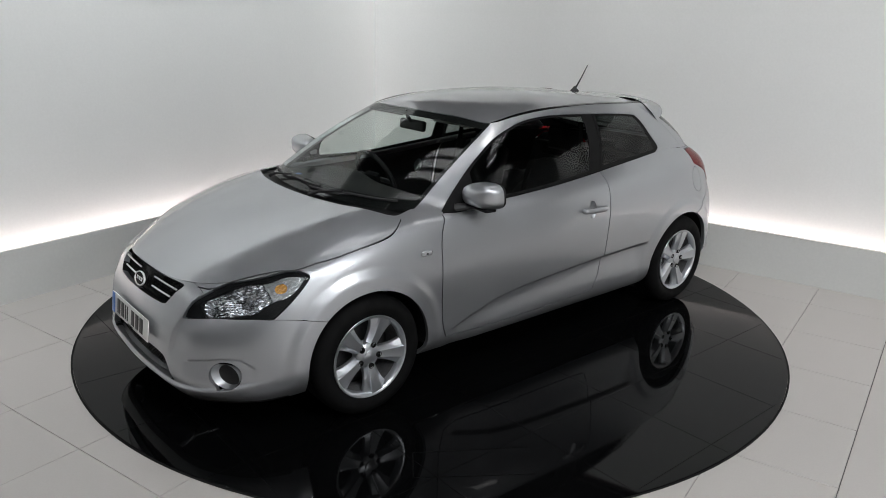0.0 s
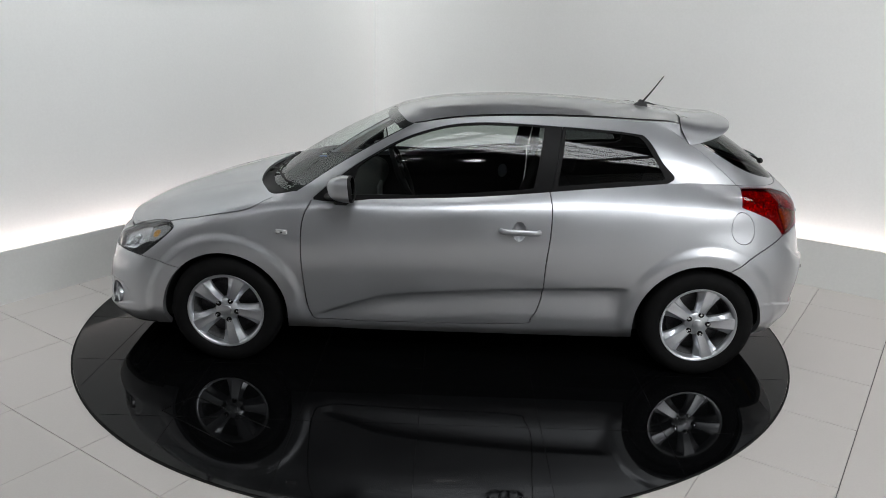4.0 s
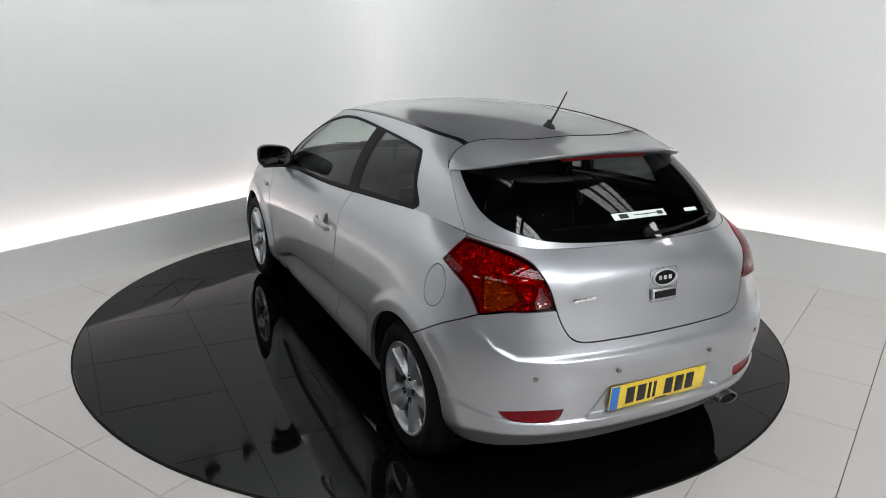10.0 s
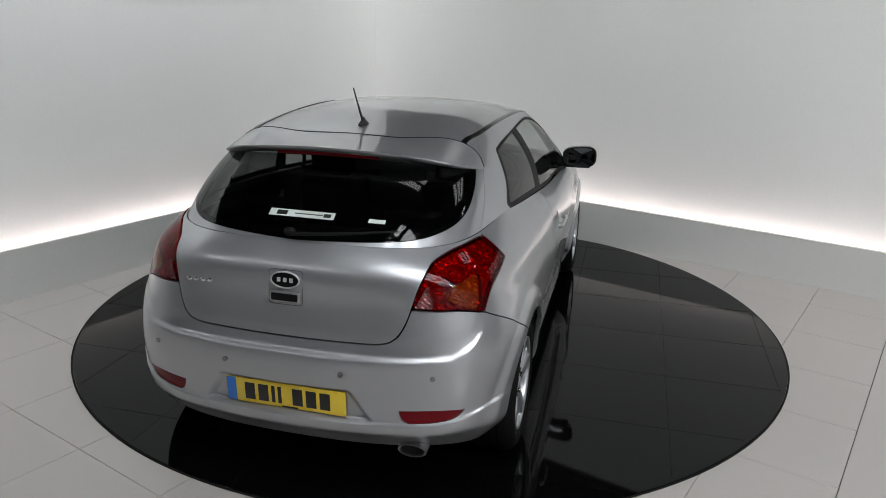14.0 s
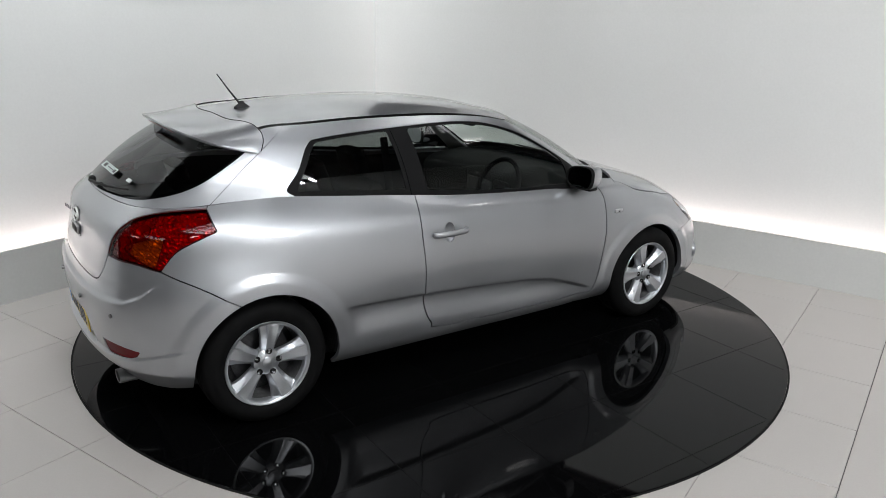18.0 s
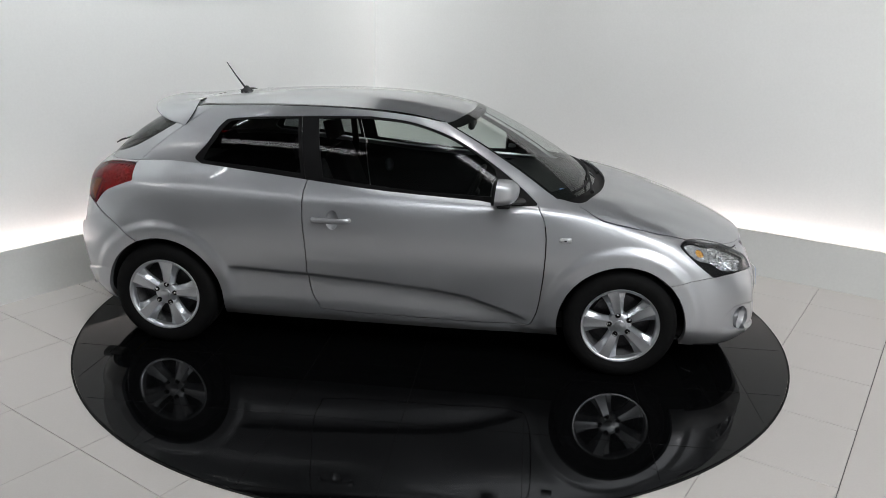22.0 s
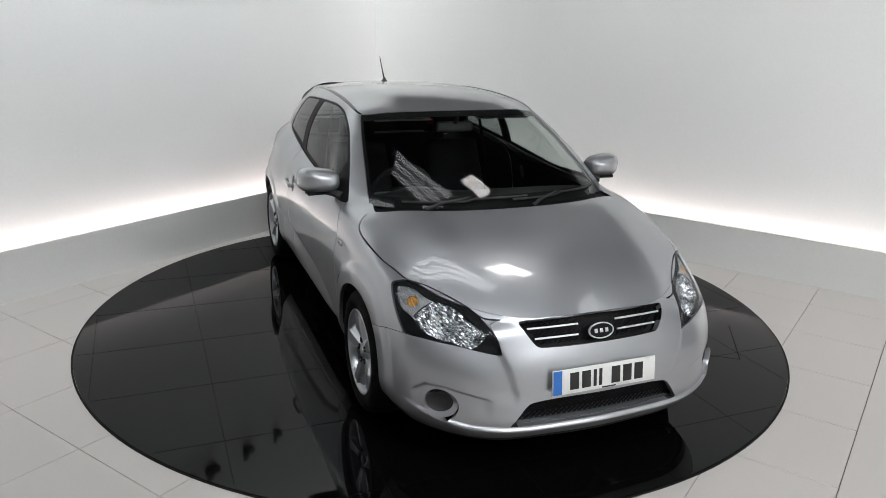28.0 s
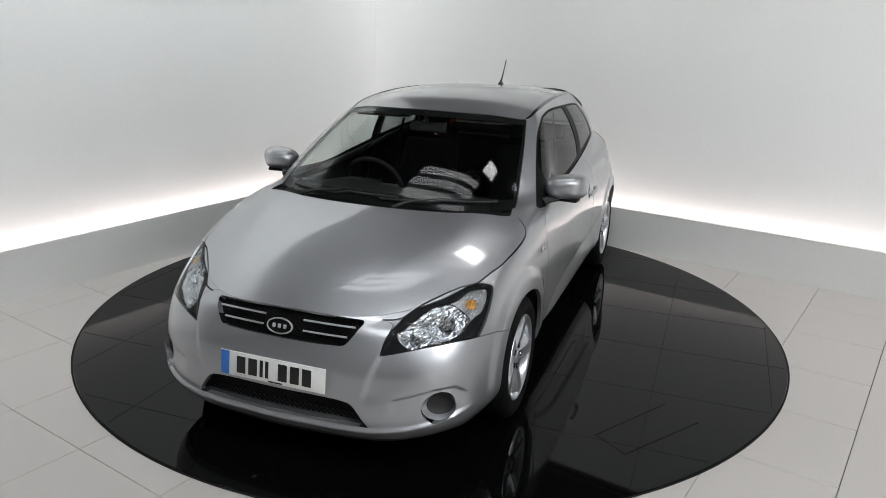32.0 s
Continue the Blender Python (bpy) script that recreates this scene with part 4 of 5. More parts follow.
# cabin sides: the pillars are painted, the glass field is black trim with panes
DLO = [(-1.065, .735, 1.07), (-1.112, .730, 1.091), (-1.140, .718, 1.120), (-1.071, .698, 1.199), (-.993, .638, 1.312), (-.911, .623, 1.340), (-.532, .624, 1.365), (-.217, .618, 1.376), (-.059, .616, 1.374), (.131, .624, 1.351),
       (.322, .651, 1.294), (.513, .696, 1.197), (.704, .753, 1.069), (.848, .80, .955)]
dl = [house.flat(p) for p in DLO]
dlo_loop = smooth_loop(double([(dl[0][0], -.03)] + dl[1:-1] + [(dl[-1][0], 0.0), (dl[-1][0], -.03)], (0, 13, 14)), 8)
field, hs = cut(hs, inside(dlo_loop), 0.001)
QUART = [(-1.085, .72, 1.118), (-1.025, .69, 1.215), (-.962, .645, 1.308), (-.89, .63, 1.328), (-.545, .627, 1.350), (-.502, .76, 1.062), (-.80, .75, 1.088), (-1.06, .728, 1.103)]
quart_loop = on_house(double(QUART, (4, 5)))
DGLASS = [(-.425, .628, 1.356), (-.217, .624, 1.362), (-.059, .622, 1.360), (.131, .63, 1.337), (.322, .657, 1.278), (.50, .70, 1.185), (.585, .725, 1.128), (.592, .80, .992), (.28, .80, .996), (-.05, .79, 1.018), (-.372, .78, 1.048)]
dglass_loop = on_house(double(DGLASS, (0, 6, 7, 10)))
quarter, field = cut(field, inside(quart_loop), 0.0005)
dglass, field = cut(field, inside(dglass_loop), 0.0005)
split = lambda q: (-0.475 + (q[:, 1] - 1.05) * -0.16) - q[:, 0]
dframe, qframe = cut(field, split, 0.002, "xz")
# windscreen
WS = [(.290, .568, 1.360), (.306, .577, 1.348), (.522, .628, 1.236), (.729, .669, 1.117), (.875, .695, 1.012), (.935, .70, .972)]
ws = [house.flat(p) for p in WS]
ws_poly = np.concatenate([[[-.05, -.05], [ws[-1][0], -.05]], ws[::-1], [[ws[0][0], H_TOP + .05], [-.05, H_TOP + .05]]])
screen, hs = cut(hs, inside(ws_poly), 0.002)
ws_in, ws_frit = cut(screen, lambda q: np.maximum(np.maximum(inside(ws_poly)(q) + 0.022, q[:, 1] - H_TOP + 0.035), 0.05 - q[:, 1]), 0.0)
panel("windscreen", both(screen), GLASS, "clear laminated windscreen", rim=0.004)
panel("screen_border", both(moved(ws_frit, -0.004)), BLACKTRIM, rim=0)
panel("roof", both(roof.piece()), PAINT, rim=0.01)

for sgn in (1, -1):
    m = (lambda p: p) if sgn > 0 else mirrored
    panel("front_wing", m(wing), PAINT, rim=0.02)
    s_piece = side
    if sgn > 0:
        fc = band.flat((-1.512, .822, .866))
        flap, s_piece = cut(side, lambda q: np.hypot(q[:, 0] - fc[0], q[:, 1] - fc[1]) - 0.071, 0.0015)
        panel("fuel_flap", flap, PAINT, rim=0.008)
    panel("side_panel", m(joined(s_piece, hs)), PAINT, rim=0.02)
    d_ob = panel("door", m(door), PAINT, rim=0.015)
    panel("window_frame", m(moved(dframe, -0.001)), BLACKTRIM, parent=d_ob, rim=0.008)
    panel("door_window", m(moved(dglass, -0.004)), TINT, "lightly tinted door glass", parent=d_ob, rim=0.003)
    panel("quarter_frame", m(moved(qframe, -0.001)), BLACKTRIM, rim=0.008)
    panel("quarter_window", m(moved(quarter, -0.002)), PRIVACY, "dark tinted quarter glass", rim=0.003)
    # handle
    y0 = 0.884
    bm = bmesh.new()
    path = [(-.402, .884, .832), (-.392, .908, .833), (-.36, .920, .834), (-.30, .923, .835), (-.24, .920, .836), (-.208, .908, .837), (-.198, .884, .838)]
    rings = tube(bm, [(x, y * sgn, z) for x, y, z in smooth_loop(path, 4, closed=False)], 0.0148, 14)
    bmesh.ops.scale(bm, vec=(1, 0.62, 1.05), verts=bm.verts, space=Matrix.Translation((.3, -.918 * sgn, -.834)))
    h_ob = part("door_handle", bm, PAINT, d_ob)
    r2 = np.clip(((dish[0][:, 0] + .297) / .036) ** 2 + ((dish[0][:, 2] - .832) / .054) ** 2, 0, 1)
    bowl = m([dish[0] - dish[1] * (.022 * np.sqrt(1 - r2))[:, None], dish[1], dish[2], dish[3]])
    mesh_object("handle_bowl", bowl[0], bowl[3], PAINT, d_ob, smooth=True)
    bm = bmesh.new()
    lathe(bm, [(0.0004, .004), (.006, .004), (.007, .002), (.007, -.006)], 16, "y")
    k = part("key_lock", bm, BLACKMATT, d_ob)
    k.matrix_basis = pose(-.386, .916 * sgn, .833, 0, 0, 0 if sgn > 0 else 180)
    # side repeater
    bm = bmesh.new()
    box(bm, (0, 0, 0), (.068, .012, .028), .009, seg=3)
    r_ob = part("side_repeater", bm, REPEAT, car, "small clear plastic indicator on the wing")
    r_ob.matrix_basis = pose(.992, .882 * sgn, .791, -6 * sgn, -2, 1.5 * sgn)
    bm = bmesh.new()
    box(bm, (0, .005 * sgn, 0), (.014, .006, .008), .002)
    part("bulb_cover", bm, BLACKTRIM, r_ob)

# flat black strips let into the roof's edges
for sgn in (1, -1):
    pts = roof_edge(np.linspace(3.0, 10.05, 40))
    wide = np.interp(np.arange(40), [0, 10, 39], [.008, .018, .026])
    rows = []
    for dy, dz in ((.003, -.004), (.001, .0015), (-.4, .003), (-.95, .003), (-1.0, -.004)):
        off = dy if dy > 0 else 0
        rows.append(np.stack([pts[:, 0], (pts[:, 1] + off + (dy * wide if dy < 0 else 0)) * sgn, pts[:, 2] + dz + (-dy * .17 * wide if dy < 0 else 0)], 1))
    i = np.arange(5 * 40).reshape(5, 40)
    q = np.stack([i[:-1, :-1], i[1:, :-1], i[1:, 1:], i[:-1, 1:]], -1).reshape(-1, 4)
    bm = bmesh.new()
    vs = [bm.verts.new(p) for p in np.concatenate(rows)]
    for f in q:
        bm.faces.new([vs[k] for k in f])
    part("roof_strip", bm, STRIP, car, "flat black strip along the roof")


# ---- spoiler ----
def grid_faces(n, m):
    i = np.arange(n * m).reshape(n, m)
    return np.stack([i[:-1, :-1], i[1:, :-1], i[1:, 1:], i[:-1, 1:]], -1).reshape(-1, 4)


def skin(rows):
    """Vertices and faces of a sheet through rows of equal length."""
    g = np.stack(rows, 0)
    return g.reshape(-1, 3), grid_faces(*g.shape[:2])


def weld(bm, sheets, dist=0.0008):
    for v, f in sheets:
        vs = [bm.verts.new(p) for p in v]
        for q in f:
            try:
                bm.faces.new([vs[i] for i in q])
            except ValueError:
                pass
    bmesh.ops.remove_doubles(bm, verts=bm.verts, dist=dist)


NB = 36
bb = np.linspace(0, 1, NB)
SEAM = across([(-1.254, 0, 1.408), (-1.247, .27, 1.403), (-1.196, .520, 1.387), (-1.193, .565, 1.362), (-1.205, .60, 1.327), (-1.226, .621, 1.291)])(bb)
LIP = across([(-1.560, 0, 1.392), (-1.548, .25, 1.384), (-1.497, .43, 1.362), (-1.42, .535, 1.333), (-1.32, .595, 1.306), (-1.236, .624, 1.289)])(bb)
rows = []
for t in np.linspace(0, 1, 16):
    r = SEAM * (1 - t) + LIP * t
    r = r + np.array([0, 0, 1.0]) * (-0.003 * 4 * t * (1 - t) * (1 - bb ** 2))[:, None] + np.array([0, 1.0, 0.3]) * (0.010 * 4 * t * (1 - t) * bb ** 2 * (1 - bb ** 6))[:, None]
    rows.append(r)
EDGE = LIP + np.stack([0.012 * (1 - bb ** 4), 0 * bb, -0.020 * (1 - bb ** 3) - .002], 1)
UNDER = LIP + np.stack([0.105 * (1 - bb ** 3), -0.03 * bb ** 2, -0.044 * (1 - bb ** 3) - .004], 1)
sheets = []
flipy = np.array([1, -1, 1.0])
for rr in (rows + [LIP + np.array([-.001, 0, -.006]), EDGE], [EDGE, UNDER]):
    v, f = skin(rr)
    sheets += [(v, f), (v * flipy, f[:, ::-1])]
bm = bmesh.new()
weld(bm, sheets)
spoiler = part("spoiler", bm, PAINT, tailgate, sharp=50)
bm = bmesh.new()
line = np.concatenate([(SEAM * flipy)[:0:-1], SEAM])
tube(bm, [(p[0] + .002, p[1], p[2] + .0006) for p in line], .0022, 6)
part("spoiler_seam", bm, BLACKTRIM, tailgate)
bm = bmesh.new()
yy = np.linspace(-.23, .23, 15)
stop = [(-1.532 + .10 * y * y, y, 1.366 - .08 * y * y) for y in yy]
for dz0, dz1, dx in ((-.012, .012, 0.0),):
    v1 = [bm.verts.new((x - .006, y, z + .010)) for x, y, z in stop]
    v2 = [bm.verts.new((x + .004, y, z - .014)) for x, y, z in stop]
    v3 = [bm.verts.new((x + .010, y, z - .014)) for x, y, z in stop]
    for a in range(14):
        bm.faces.new((v1[a], v1[a + 1], v2[a + 1], v2[a]))
        bm.faces.new((v2[a], v2[a + 1], v3[a + 1], v3[a]))
stop_ob = part("stop_lamp", bm, REDSOLID, car, "narrow red high stop lamp")
bm = bmesh.new()
for a in range(14):
    q = [(stop[a][0] + .012, stop[a][1], stop[a][2] + .014), (stop[a + 1][0] + .012, stop[a + 1][1], stop[a + 1][2] + .014)]
    w_ = [(p[0], p[1], p[2] - .032) for p in q]
    bm.faces.new([bm.verts.new(p) for p in (q[0], q[1], w_[1], w_[0])])
part("lamp_back", bm, GRILLE_BLACK, stop_ob)

# ---- lamps ----
SPARKLE = material("lamp_reflector", (0.60, 0.61, 0.625), 0.16, metal=1.0, grain=0.01)
AMBERBACK = material("amber_reflector", (0.58, 0.30, 0.07), 0.25, metal=0.4, coat=1.0, grain=0.2, grain_size=150)
CLEARBACK = material("clear_reflector", (0.40, 0.405, 0.41), 0.22, metal=0.6, coat=0.6, grain=0.15, grain_size=150)


def facets(piece, depth, seed, jitter, bowls=()):
    """A reflector behind a lens: the lens pushed in, hollowed into bowls and broken into facets."""
    v, n, ab, f = piece
    n = n / np.maximum(np.linalg.norm(n, axis=1, keepdims=True), 1e-9)
    d = np.full(len(v), depth)
    for c, r in bowls:
        d += r * 0.62 * bump(np.linalg.norm(v - np.array(c), axis=1) / r)
    d += np.random.RandomState(seed).uniform(-jitter, jitter, len(v))
    return [v - n * d[:, None], n, ab, f]


for sgn in (1, -1):
    m = (lambda p: p) if sgn > 0 else mirrored
    lamp = panel("headlamp", m(moved(head, -0.001)), CLEARLENS, "clear headlamp with a dark surround and bright reflectors", rim=0.006)
    win = lamp_window(head[2])
    panel("surround", m(moved(clip(head, 0.006 - win), -0.010)), LAMPDARK, parent=lamp, rim=0.022)
    panel("housing", m(moved(head, -0.085)), LAMPDARK, parent=lamp, rim=0)
    bright = clip(head, win - 0.012)
    main = clip(bright, 1.79 - bright[0][:, 0])
    rear = clip(bright, bright[0][:, 0] - 1.79)
    blob = lambda p: np.linalg.norm((p[0] - np.array([1.735, .742, .728])) * [.8, .8, 1.0], axis=1) - .025
    amb, tip = clip(rear, blob(rear)), clip(rear, -blob(rear))
    for nm, pc, mt in (("reflector", facets(main, .024, 5, .0035, [((1.90, .66, .665), .085), ((2.0, .56, .63), .05)]), SPARKLE),
                       ("indicator", facets(amb, .022, 6, .004), AMBERBACK), ("side_reflector", facets(tip, .020, 7, .002), CLEARBACK)):
        pm = m(pc)
        mesh_object(nm, pm[0], pm[3], mt, lamp)
    for (cx, cy, cz), rad in (((1.905, .650, .665), .014), ((2.0, .555, .63), .010)):
        bm = bmesh.new()
        bmesh.ops.create_uvsphere(bm, u_segments=12, v_segments=8, radius=rad)
        part("bulb", bm, CHROME, lamp).matrix_basis = pose(cx - .03, (cy - .02) * sgn, cz)

    # tail lamp
    t_ob = panel("tail_lamp", m(moved(tail, 0.002)), REDLENS, "red tail lamp with an amber indicator", rim=0.012)
    panel("indicator_lens", m(moved(tail_amber, 0.002)), AMBERLENS, "amber indicator lens", parent=t_ob, rim=0.012)
    panel("reversing_lens", m(moved(tail_clear, 0.002)), PINKLENS, "pale reversing lens", parent=t_ob, rim=0.012)
    for nm, pc, mt in (("reflector", facets(tail, .020, 8, .0035), REDBACK), ("indicator", facets(tail_amber, .018, 9, .005), AMBERBACK), ("reversing_reflector", facets(tail_clear, .018, 10, .005), CLEARBACK)):
        pm = m(pc)
        mesh_object(nm, pm[0], pm[3], mt, t_ob)
    for c, r0 in (((-1.875, .60, .925), .040), ((-1.80, .645, .985), .038)):
        p = np.array(c)
        d = np.linalg.norm(tail_whole[0] - p, axis=1)
        k = int(np.argmin(d))
        nn = Vector(tail_whole[1][k]).normalized()
        bm = bmesh.new()
        lathe(bm, [(.0004, -.012), (r0 * .4, -.010), (r0 * .8, -.002), (r0, .006), (r0 + .004, .004)], 20, "z")
        o = part("lamp_bowl", bm, REDBACK, t_ob)
        at = Vector(tail_whole[0][k]) - nn * .012
        q = nn.to_track_quat("Z", "Y").to_matrix().to_4x4()
        mt = Matrix.Translation(at) @ q
        if sgn < 0:
            mt = Matrix.Diagonal((1, -1, 1, 1)) @ mt @ Matrix.Diagonal((1, -1, 1, 1))
        o.matrix_basis = mt
    panel("rear_reflector", m(moved(refl, -0.004)), REDSOLID, "red bumper reflector", parent=bumper_r, rim=0.01)
    # fog lamp: a bright cone with a dark hollow
    fog_m = moved(fog, -0.05)
    c3 = fog[0].mean(0)
    nn = fog[1].mean(0)
    nn /= np.linalg.norm(nn)
    bm = bmesh.new()
    lathe(bm, [(.072, .004), (.069, .0), (.066, -.006), (.050, -.034), (.044, -.048)], 40, "x")
    for v in bm.verts:
        v.co.y += -sgn * .45 * min(v.co.x, 0)
    cone = part("fog_surround", bm, PAINT, bumper_f)
    cone.matrix_basis = pose(c3[0] - .006, c3[1] * sgn, c3[2], 0, 0, 30 * sgn) @ Matrix.Diagonal((1, 1.05, .86, 1))
    bm = bmesh.new()
    lathe(bm, [(.0004, -.034), (.03, -.034), (.048, -.026), (.060, -.020)], 32, "x")
    for v in bm.verts:
        v.co.y += -sgn * .45 * min(v.co.x, 0)
    part("fog_blank", bm, BLACKMATT, bumper_f).matrix_basis = cone.matrix_basis.copy()

# ---- grilles ----
g_back = moved(grille, -0.045)
grille_ob = panel("grille", both(g_back), GRILLE_BLACK, "black mesh grille with chrome bars", rim=0)
inner_edge = both(grille)
fr = rim_of(inner_edge, 0.05)
mesh_object("grille_surround", fr[0], fr[3][len(inner_edge[3]):], GRILLE_BLACK, grille_ob)
mesh_bm = bmesh.new()


def lattice(bm, loop, z0, z1, x_of, w, depth=.006, dy=.026, dz=.020, th=.0035):
    """A diamond lattice of thin bars inside an outline given by half-width w(z)."""
    for i in range(-40, 41):
        for sgn in (1, -1):
            p = None
            n = 24
            pts = []
            for k in range(n + 1):
                z = z0 + (z1 - z0) * k / n
                y = i * dy + sgn * (z - z0) * dy / dz
                if abs(y) < w(z):
                    pts.append((x_of(y, z), y, z))
                elif pts:
                    break
            if len(pts) > 1:
                a, b = Vector(pts[0]), Vector(pts[-1])
                d = (b - a).normalized()
                s = Vector((0, -d.z, d.y)) * th / 2
                f = Vector((depth, 0, 0))
                v = [bm.verts.new(q) for q in (a - s, a + s, b + s, b - s)]
                v2 = [bm.verts.new(q) for q in (a - s - f, a + s - f, b + s - f, b - s - f)]
                bm.faces.new(v)
                for j in range(4):
                    bm.faces.new((v[j], v2[j], v2[(j + 1) % 4], v[(j + 1) % 4]))


lattice(mesh_bm, None, .594, .702, lambda y, z: 2.105 - .14 * y * y - (z - .59) * .42 - .012, lambda z: .282 + (z - .594) * .68)
part("lattice", mesh_bm, GRILLE_BLACK, grille_ob, smooth=False)
for zz, yin, yout, dx in ((.668, .095, .335, .0), (.626, .10, .305, .0)):
    for sgn in (1, -1):
        bm = bmesh.new()
        ys = np.linspace(yin, yout, 10)
        tube(bm, [(2.112 - .14 * y * y - (zz - .59) * .42, y * sgn, zz) for y in ys], 0.0048, 8)
        part("chrome_bar", bm, BRIGHT, grille_ob)
low_ob = panel("lower_grille", both([lower[0] - np.array([.075, 0, 0]), lower[1], lower[2], lower[3]]), GRILLE_BLACK, "black honeycomb lower intake", rim=0)
le = both(lower)
fr = rim_of([le[0], np.tile([1.0, 0, 0], (len(le[0]), 1)), le[2], le[3]], 0.08)
mesh_object("intake_surround", fr[0], fr[3][len(le[3]):], BLACKMATT, low_ob)
mesh_bm = bmesh.new()
lattice(mesh_bm, None, .250, .372, lambda y, z: 2.128 - .16 * y * y, lambda z: .43 - max(0, (z - .27)) * .62)
part("lattice", mesh_bm, GRILLE_BLACK, low_ob, smooth=False)

ys = np.linspace(-.412, .412, 25)
bm = bmesh.new()
rows = [[bm.verts.new((2.148 + dx - .16 * y * y - .25 * y ** 4, y * k, zz)) for y in ys] for dx, zz, k in ((0, .248, 1.0), (-.006, .255, .99), (-.036, .276, .95), (-.075, .279, .93))]
for a, b in zip(rows, rows[1:]):
    for k in range(24):
        bm.faces.new((a[k], a[k + 1], b[k + 1], b[k]))
part("intake_sill", bm, SILLGREY, low_ob, "dark grey sill below the lower intake")


def oval_badge(at, rot, a, b, parent, name="badge"):
    """An oval bright ring round a dark field with a plain bright bar."""
    bm = bmesh.new()
    n = 40
    prof = [(1.0, 0), (1.0, .006), (.95, .009), (.86, .009), (.82, .006), (.82, .0)]
    rings = []
    for s, h in prof:
        s2 = (a - (1 - s) * b, s * b)
        rings.append([bm.verts.new((h, s2[0] * math.cos(2 * math.pi * i / n), s2[1] * math.sin(2 * math.pi * i / n))) for i in range(n)])
    for r1, r2 in zip(rings, rings[1:]):
        for i in range(n):
            bm.faces.new((r1[i], r1[(i + 1) % n], r2[(i + 1) % n], r2[i]))
    ob = part(name, bm, BRIGHT, parent, "oval chrome badge with a dark field")
    ob.matrix_basis = rot
    bm = bmesh.new()
    c = [bm.verts.new((.004, (a - .17 * b) * math.cos(2 * math.pi * i / n), .83 * b * math.sin(2 * math.pi * i / n))) for i in range(n)]
    bm.faces.new(c)
    part("badge_field", bm, BLACKTRIM, ob)
    for k in range(3):
        bm = bmesh.new()
        box(bm, (.006, (k - 1) * a * .42, 0), (.004, a * .24, b * .5), .0015)
        part("badge_bar", bm, BRIGHT, ob)
    return ob


oval_badge(None, pose(2.116, 0, .640, 0, -20, 0), .064, .036, car)
oval_badge(None, pose(-1.963, 0, .938, 0, -7, 180), .062, .035, car)
# handle plate below the rear badge
bm = bmesh.new()
box(bm, (0, 0, 0), (.014, .132, .046), .006)
b2 = bmesh.new()
w, h = .1425, .1405
ring_ = [((w / 2 - .016) * sx + .016 * math.cos(a), (h / 2 - .016) * sy + .016 * math.sin(a)) for sx, sy, a0 in ((1, 1, 0), (-1, 1, 90), (-1, -1, 180), (1, -1, 270)) for a in (radians(a0 + 15 * k) for k in range(7))]
tube(b2, [(0, a, b) for a, b in ring_ + ring_[:2]], .0008, 6)
part("emblem_seam", b2, BLACKTRIM, tailgate).matrix_basis = pose(-1.9625, 0, .907, 0, 5, 0)
gh = part("gate_handle", bm, PAINT, car)
gh.matrix_basis = pose(-1.972, 0, .872, 0, 6, 0)
bm = bmesh.new()
box(bm, (-.007, 0, -.002), (.008, .112, .030), .004)
part("finger_slot", bm, GRILLE_BLACK, gh)
# bar in place of the model lettering
for k in range(5):
    bm = bmesh.new()
    box(bm, (0, 0, 0), (.006, .024, .016), .003)
    part("lettering_bar", bm, CHROME, tailgate).matrix_basis = pose(-1.953 + .0026 * k, .43 - .029 * k, .893, 0, 4, -16)


# ---- number plates ----
def number_plate(m, mat, parent_car, name, back):
    bm = bmesh.new()
    box(bm, (0, 0, 0), (.006, .52, .111), .0025)
    ob = part(name, bm, mat, parent_car, "reflective registration plate with dark bars")
    ob.matrix_basis = m
    bm = bmesh.new()
    box(bm, (.0035, -.236, 0), (.002, .042, .107), .0005)
    part("blue_band", bm, PLATE_B, ob)
    x = -.178
    for w in (.048, .048, .017, .017, 0, .048, .048, .048):
        if w == 0:
            x += .034
            continue
        bm = bmesh.new()
        box(bm, (.004, x + w / 2, 0), (.0022, w * .92, .076), .001)
        part("character_bar", bm, INK, ob)
        x += w + .011
    bm = bmesh.new()
    box(bm, (.004, .02, -.0495), (.002, .07, .006), .0005)
    part("maker_bar", bm, INK, ob)
    return ob


number_plate(pose(2.186, -.005, .456, 0, -7, 0), PLATE_W, car, "number_plate", 0)
number_plate(pose(-2.003, 0, .457, 0, 4, 180), PLATE_Y, car, "number_plate", 0)

# parking sensors
for y, x, z in ((.247, -2.031, .596), (.60, -1.960, .598)):
    for sgn in (1, -1):
        bm = bmesh.new()
        lathe(bm, [(.0004, .003), (.008, .003), (.0095, .001), (.0105, .001), (.0105, -.01)], 20, "x")
        part("parking_sensor", bm, PIPE, bumper_r).matrix_basis = pose(x, y * sgn, z, 0, 0, 180 - 22 * sgn * (1 if y > .5 else .3))
# tail pipe
bm = bmesh.new()
lathe(bm, [(.036, .12), (.038, .0), (.036, -.004), (.032, -.002), (.031, .1)], 32, "x")
pipe = part("tail_pipe", bm, PIPE, car, "oval steel tail pipe")
pipe.matrix_basis = pose(-1.938, -.515, .258, 0, 0, 0) @ Matrix.Diagonal((1, 1.6, .72, 1))

# black disc across the pipe, in place of the shade inside it
bm = bmesh.new()
lathe(bm, [(.0004, .012), (.0325, .012), (.0325, .016)], 32, "x")
part("pipe_bore_shade", bm, GRILLE_BLACK, pipe)

# ---- door mirrors ----
def oval(c, e):
    return math.copysign(abs(c) ** e, c)


